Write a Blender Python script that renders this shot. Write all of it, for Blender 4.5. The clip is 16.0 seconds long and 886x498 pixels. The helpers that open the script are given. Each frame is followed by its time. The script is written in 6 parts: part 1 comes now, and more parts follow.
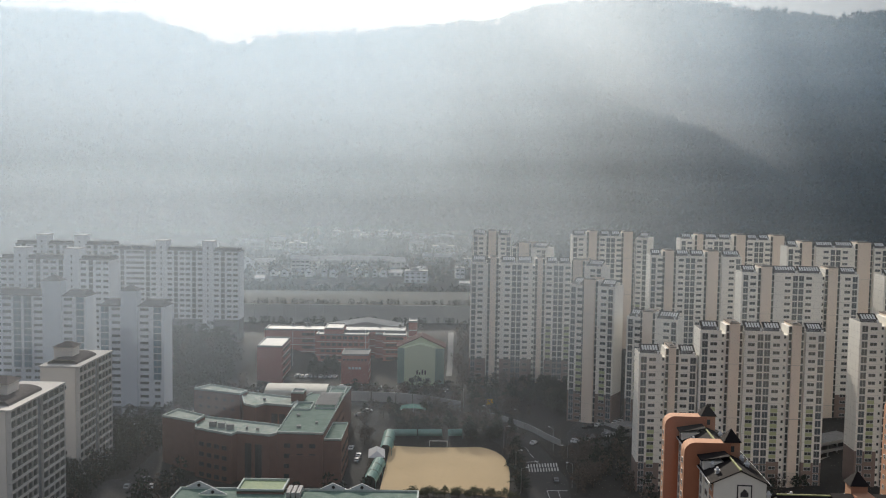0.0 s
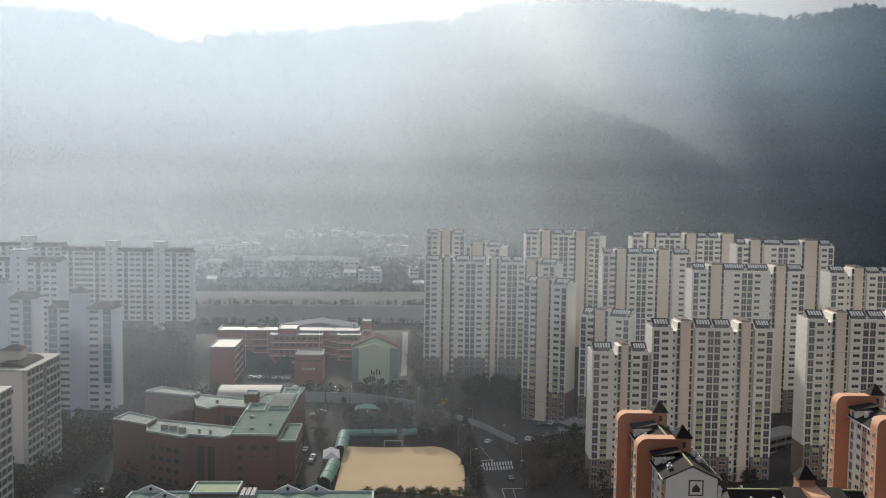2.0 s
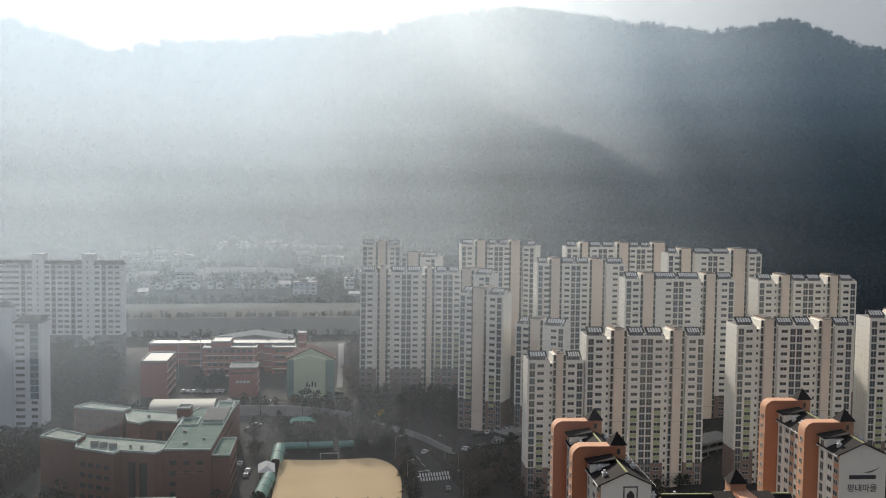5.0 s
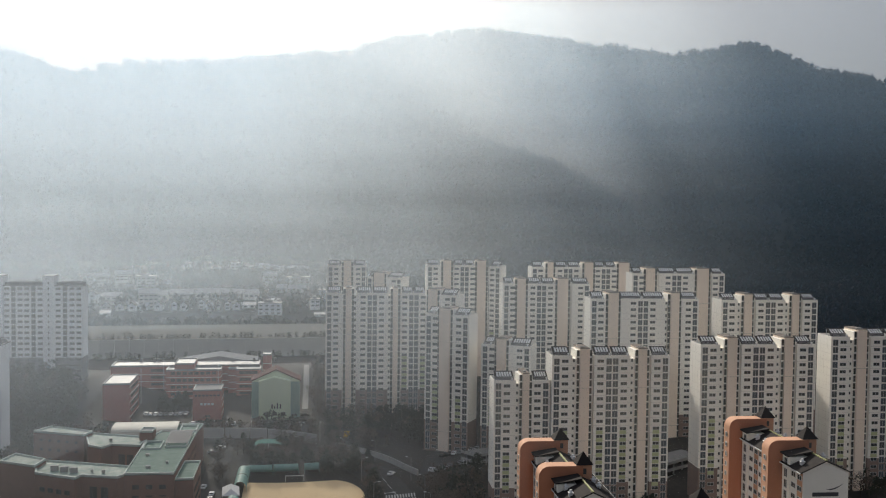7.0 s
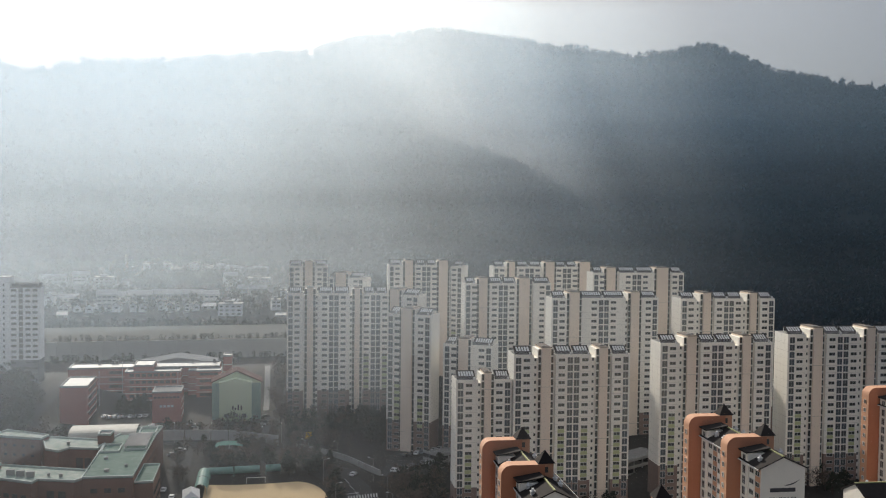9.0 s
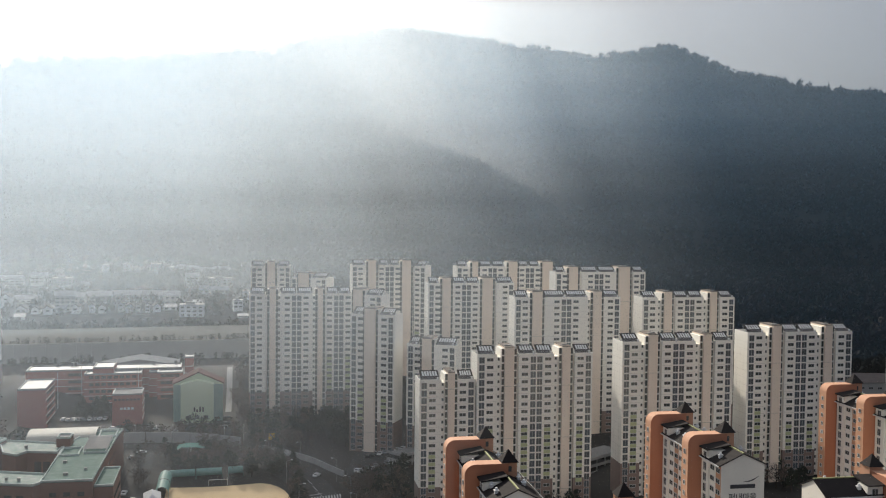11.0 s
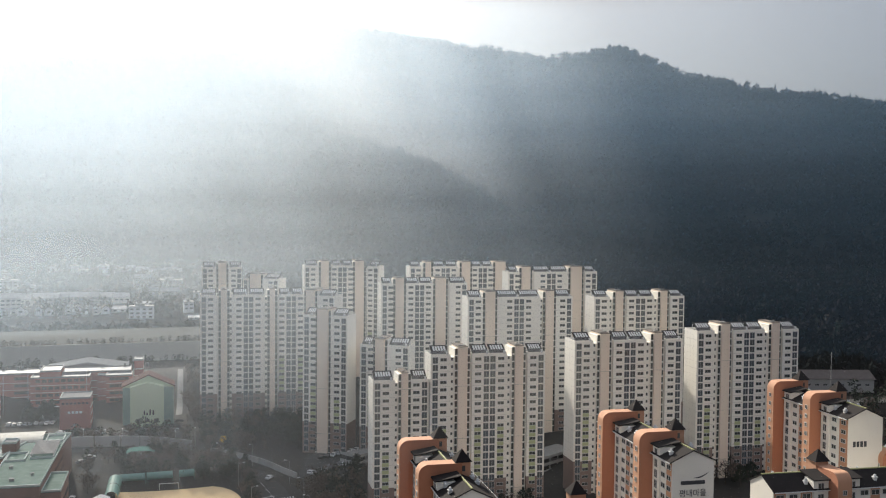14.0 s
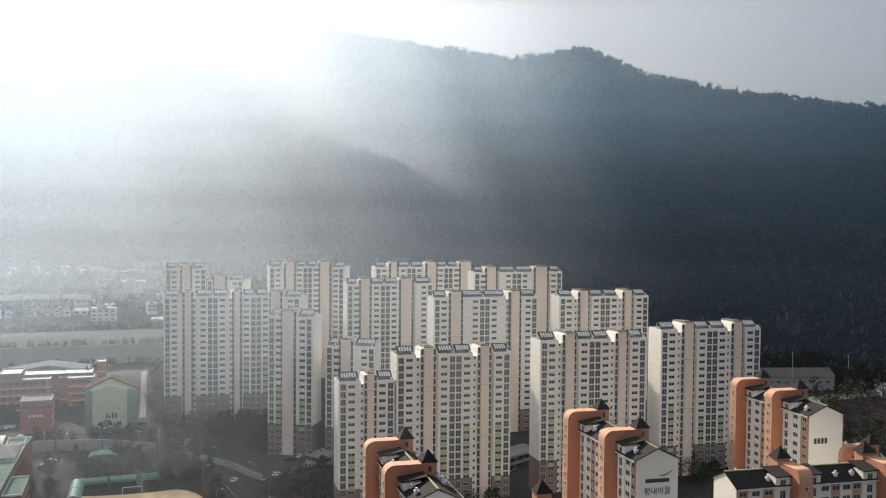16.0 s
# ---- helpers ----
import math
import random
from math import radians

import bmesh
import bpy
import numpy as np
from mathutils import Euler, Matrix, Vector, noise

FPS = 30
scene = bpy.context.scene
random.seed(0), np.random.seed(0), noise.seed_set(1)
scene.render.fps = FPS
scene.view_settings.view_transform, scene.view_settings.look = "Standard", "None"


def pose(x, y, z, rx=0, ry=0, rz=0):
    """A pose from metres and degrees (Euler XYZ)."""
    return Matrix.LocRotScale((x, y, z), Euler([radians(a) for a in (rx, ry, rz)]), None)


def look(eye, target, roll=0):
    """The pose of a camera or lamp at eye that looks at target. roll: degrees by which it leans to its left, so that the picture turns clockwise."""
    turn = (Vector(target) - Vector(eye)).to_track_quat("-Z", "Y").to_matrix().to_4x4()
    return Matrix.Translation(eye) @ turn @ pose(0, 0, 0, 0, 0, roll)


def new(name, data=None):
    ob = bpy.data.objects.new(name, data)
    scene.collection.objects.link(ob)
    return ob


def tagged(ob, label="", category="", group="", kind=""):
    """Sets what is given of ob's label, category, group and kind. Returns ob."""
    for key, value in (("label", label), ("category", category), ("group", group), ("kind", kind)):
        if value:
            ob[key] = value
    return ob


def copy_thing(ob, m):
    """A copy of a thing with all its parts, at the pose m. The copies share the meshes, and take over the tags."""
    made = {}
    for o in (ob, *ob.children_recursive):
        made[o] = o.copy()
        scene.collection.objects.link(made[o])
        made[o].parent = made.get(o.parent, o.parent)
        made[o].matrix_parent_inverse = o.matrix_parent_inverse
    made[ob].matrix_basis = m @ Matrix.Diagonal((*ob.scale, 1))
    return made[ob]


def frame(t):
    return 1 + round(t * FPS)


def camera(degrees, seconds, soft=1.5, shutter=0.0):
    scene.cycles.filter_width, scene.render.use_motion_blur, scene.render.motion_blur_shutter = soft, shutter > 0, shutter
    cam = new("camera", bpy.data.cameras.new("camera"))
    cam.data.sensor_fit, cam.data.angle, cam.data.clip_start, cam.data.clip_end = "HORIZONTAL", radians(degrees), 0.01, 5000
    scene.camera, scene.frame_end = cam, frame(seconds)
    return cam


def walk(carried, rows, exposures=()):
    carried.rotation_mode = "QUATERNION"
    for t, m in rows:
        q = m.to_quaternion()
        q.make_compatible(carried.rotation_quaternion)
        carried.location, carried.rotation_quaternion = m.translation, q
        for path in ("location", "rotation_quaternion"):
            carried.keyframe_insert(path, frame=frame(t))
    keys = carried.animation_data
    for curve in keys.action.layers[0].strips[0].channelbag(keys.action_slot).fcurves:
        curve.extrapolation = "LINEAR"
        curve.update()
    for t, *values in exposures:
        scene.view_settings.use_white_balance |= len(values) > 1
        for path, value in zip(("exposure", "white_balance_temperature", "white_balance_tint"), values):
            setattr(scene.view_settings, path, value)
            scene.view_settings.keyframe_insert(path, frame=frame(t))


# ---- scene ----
cam = camera(47.95, 16.0, 1.1)
EYE = Vector((0.0, 0.0, 117.0))
# seconds, heading to the right, pitch, lean: the camera hovers and pans
PAN = [
    (0, 0, -4.337, 0.903), (0.5, 0.672, -4.331, 0.865), (1, 1.33, -4.335, 0.838), (1.5, 2.003, -4.326, 0.828),
    (2, 2.661, -4.325, 0.807), (2.5, 3.31, -4.318, 0.791), (3, 3.962, -4.302, 0.77), (3.5, 4.618, -4.312, 0.752),
    (4, 5.277, -4.314, 0.722), (6.5, 7.777, -2.493, 0.717), (7, 8.311, -2.485, 0.691), (7.5, 8.86, -2.47, 0.684),
    (8, 9.411, -2.464, 0.675), (8.5, 9.965, -2.471, 0.664), (9, 10.512, -2.466, 0.644), (11.5, 13.13, -2.44, 0.589),
    (12, 13.62, -2.428, 0.57), (12.5, 14.089, -2.419, 0.559), (13, 14.498, -2.415, 0.539), (13.5, 14.895, -2.405, 0.547),
    (14, 15.332, -2.411, 0.535), (14.5, 15.841, -2.41, 0.507), (15, 16.352, -2.398, 0.473), (15.5, 16.841, -2.387, 0.462),
    (16, 17.309, -2.371, 0.462),
]


def aim(h, p):
    return EYE + Vector((math.sin(radians(h)) * math.cos(radians(p)), math.cos(radians(h)) * math.cos(radians(p)), math.sin(radians(p)))) * 100


walk(cam, [(t, look(EYE, aim(h, p), r)) for t, h, p, r in PAN], exposures=[(0.0, 0.90, 6500, 7), (4.0, 1.10, 6500, 7), (6.5, 0.92, 6500, 7), (9.0, 1.02, 6500, 7), (16.0, 1.46, 6500, 7)])

# ---- sky, sun, exposure ----
SUN_AZ, SUN_EL = -10.0, 27.0          # degrees right of +y, above the horizon
world = bpy.data.worlds.new("sky")
scene.world = world
world.use_nodes = True
wn, wl = world.node_tree.nodes, world.node_tree.links
sky = wn.new("ShaderNodeTexSky")
sky.sky_type, sky.sun_disc = "NISHITA", False
sky.sun_elevation, sky.sun_rotation = radians(SUN_EL), radians(SUN_AZ)
sky.air_density, sky.dust_density, sky.ozone_density, sky.altitude = 0.6, 5.0, 0.6, 100
veil = wn.new("ShaderNodeMix")            # a thin even overcast in front of the clear sky
veil.data_type = "RGBA"
veil.inputs[0].default_value, veil.inputs[7].default_value = 0.84, (0.88, 0.90, 1.0, 1)
wl.new(sky.outputs["Color"], veil.inputs[6])
# an overcast sky is brighter overhead than at the horizon
wco, wup, wlift, wmul = wn.new("ShaderNodeTexCoord"), wn.new("ShaderNodeSeparateXYZ"), wn.new("ShaderNodeMapRange"), wn.new("ShaderNodeVectorMath")
wlift.inputs["To Min"].default_value, wlift.inputs["To Max"].default_value = 0.54, 1.9
wmul.operation = "SCALE"
wl.new(wco.outputs["Generated"], wup.inputs[0]), wl.new(wup.outputs[2], wlift.inputs["Value"])
wl.new(veil.outputs[2], wmul.inputs[0]), wl.new(wlift.outputs[0], wmul.inputs["Scale"])
wl.new(wmul.outputs[0], wn["Background"].inputs["Color"])
wn["Background"].inputs["Strength"].default_value = 0.118
sun = new("sun", bpy.data.lights.new("sun", "SUN"))
sun.data.energy, sun.data.angle, sun.data.color = 3.2, radians(2.0), (1.0, 0.91, 0.80)
_a, _e = radians(SUN_AZ), radians(SUN_EL)
sun.matrix_world = look((0, 0, 400), Vector((0, 0, 400)) - Vector((math.sin(_a) * math.cos(_e), math.cos(_a) * math.cos(_e), math.sin(_e))))

# ---- small tools ----
rng = np.random.default_rng(7)


def link_nodes(m):
    m.use_nodes = True
    return m.node_tree.nodes, m.node_tree.links


def paint(name, base, other=None, rough=0.8, scale=0.6, fine=6.0, amount=0.5, bump=0.0, metal=0.0, streak=0.0, island=0.0, spec=0.3):
    """A surface of two close colours, mixed at two scales, with relief and optional run-off streaks."""
    m = bpy.data.materials.new(name)
    n, l = link_nodes(m)
    b = n["Principled BSDF"]
    b.inputs["Roughness"].default_value, b.inputs["Metallic"].default_value = rough, metal
    b.inputs["Specular IOR Level"].default_value = spec
    co = n.new("ShaderNodeTexCoord")
    big, small = n.new("ShaderNodeTexNoise"), n.new("ShaderNodeTexNoise")
    big.inputs["Scale"].default_value, small.inputs["Scale"].default_value = scale, fine
    big.inputs["Detail"].default_value = small.inputs["Detail"].default_value = 4
    l.new(co.outputs["Object"], big.inputs["Vector"]), l.new(co.outputs["Object"], small.inputs["Vector"])
    add = n.new("ShaderNodeMath")
    add.operation = "ADD"
    l.new(big.outputs["Fac"], add.inputs[0]), l.new(small.outputs["Fac"], add.inputs[1])
    top = add
    if streak:
        mp, st = n.new("ShaderNodeMapping"), n.new("ShaderNodeTexNoise")
        mp.inputs["Scale"].default_value = (1.6, 1.6, 0.05)
        l.new(co.outputs["Object"], mp.inputs["Vector"]), l.new(mp.outputs["Vector"], st.inputs["Vector"])
        sm = n.new("ShaderNodeMath")
        sm.operation, sm.inputs[1].default_value = "MULTIPLY_ADD", streak
        l.new(st.outputs["Fac"], sm.inputs[0]), l.new(add.outputs[0], sm.inputs[2])
        top = sm
    if island:
        g, im = n.new("ShaderNodeNewGeometry"), n.new("ShaderNodeMath")
        im.operation, im.inputs[1].default_value = "MULTIPLY_ADD", island
        l.new(g.outputs["Random Per Island"], im.inputs[0]), l.new(top.outputs[0], im.inputs[2])
        top = im
    ramp = n.new("ShaderNodeMapRange")
    ramp.inputs["From Min"].default_value, ramp.inputs["From Max"].default_value = 0.65, 1.35 + streak + island
    ramp.inputs["To Max"].default_value = 1.0
    l.new(top.outputs[0], ramp.inputs["Value"])
    mix = n.new("ShaderNodeMix")
    mix.data_type = "RGBA"
    other = other or tuple(c * (1 - 0.35 * amount) for c in base)
    mix.inputs[6].default_value, mix.inputs[7].default_value = (*base, 1), (*other, 1)
    l.new(ramp.outputs[0], mix.inputs[0]), l.new(mix.outputs[2], b.inputs["Base Color"])
    if bump:
        bp = n.new("ShaderNodeBump")
        bp.inputs["Strength"].default_value, bp.inputs["Distance"].default_value = 0.6, bump
        l.new(small.outputs["Fac"], bp.inputs["Height"]), l.new(bp.outputs["Normal"], b.inputs["Normal"])
    return m


def glass(name, tint, rough=0.12):
    """Window glass over dark rooms: curtains and blinds differ from pane to pane."""
    m = bpy.data.materials.new(name)
    n, l = link_nodes(m)
    b = n["Principled BSDF"]
    b.inputs["Roughness"].default_value, b.inputs["Specular IOR Level"].default_value = rough, 0.35
    inf, mix = n.new("ShaderNodeObjectInfo"), n.new("ShaderNodeMix")
    isl, add = n.new("ShaderNodeNewGeometry"), n.new("ShaderNodeMath")
    add.operation = "ADD"
    l.new(inf.outputs["Random"], add.inputs[0]), l.new(isl.outputs["Random Per Island"], add.inputs[1])
    fr, pw = n.new("ShaderNodeMath"), n.new("ShaderNodeMath")
    fr.operation, pw.operation, pw.inputs[1].default_value = "FRACT", "POWER", 3.0
    l.new(add.outputs[0], fr.inputs[0]), l.new(fr.outputs[0], pw.inputs[0])
    mix.data_type = "RGBA"
    mix.inputs[6].default_value, mix.inputs[7].default_value = (*tint, 1), (*(0.4 * c + 0.07 for c in tint), 1)
    l.new(pw.outputs[0], mix.inputs[0]), l.new(mix.outputs[2], b.inputs["Base Color"])
    return m


def box(bm, x0, x1, y0, y1, z0, z1, mat=0):
    v = [bm.verts.new((x, y, z)) for z in (z0, z1) for y in (y0, y1) for x in (x0, x1)]
    for q in ((0, 2, 3, 1), (4, 5, 7, 6), (0, 1, 5, 4), (2, 6, 7, 3), (0, 4, 6, 2), (1, 3, 7, 5)):
        bm.faces.new([v[i] for i in q]).material_index = mat
    return v


def prism(bm, pts, z0, z1, mat=0, cap=0):
    """An upright solid over the outline pts (counter-clockwise)."""
    a, b = [bm.verts.new((x, y, z0)) for x, y in pts], [bm.verts.new((x, y, z1)) for x, y in pts]
    bm.faces.new(a[::-1]).material_index = mat
    bm.faces.new(b).material_index = cap
    for i in range(len(pts)):
        j = (i + 1) % len(pts)
        bm.faces.new((a[i], a[j], b[j], b[i])).material_index = mat
    return b


def ring(x0, x1, y0, y1, z0, z1, t):
    """A closed rectangular kerb."""
    bm = bmesh.new()
    loops = [[bm.verts.new((a, b, z)) for a, b in ((x0 + i, y0 + i), (x1 - i, y0 + i), (x1 - i, y1 - i), (x0 + i, y1 - i))] for i, z in ((0, z0), (0, z1), (t, z1), (t, z0))]
    for p, q in zip(loops, loops[1:] + loops[:1]):
        for k in range(4):
            bm.faces.new((p[k], p[(k + 1) % 4], q[(k + 1) % 4], q[k]))
    return bm


def mesh_of(bm, name, mats):
    me = bpy.data.meshes.new(name)
    bmesh.ops.recalc_face_normals(bm, faces=bm.faces)
    bm.to_mesh(me)
    bm.free()
    for m in mats if isinstance(mats, (list, tuple)) else [mats]:
        me.materials.append(m)
    return me


def part(name, bm, mats, parent=None, label="", m=None):
    ob = new(name, mesh_of(bm, name, mats) if isinstance(bm, bmesh.types.BMesh) else bm)
    ob.parent = parent
    if m is not None:
        ob.matrix_basis = m
    return tagged(ob, label)


def thing(name, m, label, category, group="", kind=""):
    ob = new(name)
    ob.matrix_basis = m
    ob.empty_display_size = 1
    return tagged(ob, label, category, group, kind)


def bulk(name, verts, faces, mats, smooth=False):
    me = bpy.data.meshes.new(name)
    me.from_pydata(verts, [], faces)
    for m in mats if isinstance(mats, (list, tuple)) else [mats]:
        me.materials.append(m)
    if smooth:
        me.polygons.foreach_set("use_smooth", [True] * len(me.polygons))
    me.update()
    return me


# ---- ground form ----
LEVELS = np.array([
    (93, 352, 2), (148, 350, 7), (200, 348, 10.5), (245, 350, 13), (30, 478, 15), (0, 375, 4), (45, 356, 2), (20, 440, 8), (-35, 345, 5),
    (-93, 340, 6), (-118, 320, 13), (-165, 300, 14), (-125, 405, 10.4), (-185, 415, 14), (-130, 525, 27), (-200, 460, 22), (-60, 490, 12), (0, 488, 12),
    (120, 425, 12), (185, 418, 15), (100, 485, 20), (150, 520, 26), (70, 540, 24), (17, 566, 26), (330, 450, 20), (100, 250, 0), (0, 200, 0), (200, 250, 4)], float)


def ground(x, y):
    d = (LEVELS[:, 0] - x) ** 2 + (LEVELS[:, 1] - y) ** 2
    w = 1 / (d + 120) ** 1.7
    near = float((w * LEVELS[:, 2]).sum() / w.sum())
    r = math.hypot(x, y)
    if r < 560:
        return near
    k = min(1.0, (r - 560) / 90)
    far = 18 + 16 * min(1.0, max(0.0, r - 700) / 88) + max(0.0, r - 788) * 0.035
    return near * (1 - k) + far * k


# elevation of the skyline, by degrees to the right
RIDGE = [(-180, 2), (-120, 2.5), (-60, 5), (-35, 8.0), (-24, 8.3), (-16.8, 8.4), (-14.4, 7.7), (-12.2, 7.0), (-9.8, 7.6), (-2.9, 8.2), (2.9, 8.8), (5.5, 9.6), (8, 9.85), (10.3, 10.15),
         (14.3, 9.68), (18.3, 9.0), (20.7, 8.65), (22.9, 8.8), (25.3, 9.15), (27.3, 8.3), (28.9, 7.65), (32.9, 6.7), (36.4, 6.2), (41.1, 5.5), (60, 4), (110, 2.5), (180, 2)]
RIDGE_A, RIDGE_E = [a for a, e in RIDGE], [e for a, e in RIDGE]


def ridge(az):
    e = float(np.interp(az, RIDGE_A, RIDGE_E))
    far = 1700 + 120 * min(1, max(0, (4 - az) / 8))
    foot = float(np.interp(az, [-60, 8, 22, 30, 60, 180], [1150, 1150, 1150, 1150, 1100, 1000]))
    return far, foot, EYE.z + far * math.tan(radians(e)) - 6.5


# elevation of the wooded spur that runs down before the main slope, by degrees to the right
SPUR = [(3, -6), (5, -1.5), (7, 1.6), (9, 3.2), (10.5, 3.3), (13, 2.5), (15.2, 1.7), (18.4, -0.2), (22, -3), (24, -6)]
SPUR_A, SPUR_E = [a for a, e in SPUR], [e for a, e in SPUR]


def spur_rise(r, az, g):
    """Height of the spur over the valley floor."""
    if not 3 < az < 24 or r < 935:
        return 0.0
    e = float(np.interp(az, SPUR_A, SPUR_E)) + 0.35 * noise.noise((az * 0.9, 4.0, 0.0))
    k = min(1.0, (r - 935) / 200)
    return max(0.0, EYE.z + 1140 * math.tan(radians(e)) - g) * k * k * (3 - 2 * k)


def height(x, y):
    r, az = math.hypot(x, y), math.degrees(math.atan2(x, y))
    g = ground(x, y)
    far, foot, top = ridge(az)
    rise = spur_rise(r, az, g)
    if r <= foot:
        return g + rise
    t = (r - foot) / (far - foot)
    if t > 1:
        return top - (r - far) * 0.12
    s = t * (1.07 - 0.07 * t)
    spur = noise.noise((az * 0.16 + r * 0.0011, r * 0.0006, 3.1)) * 30 + noise.noise((az * 0.45 - r * 0.002, r * 0.002, 9.7)) * 12
    return g + max(rise, (top - g) * s + spur * math.sin(math.pi * t) ** 1.0 * (1 - t * 0.5))

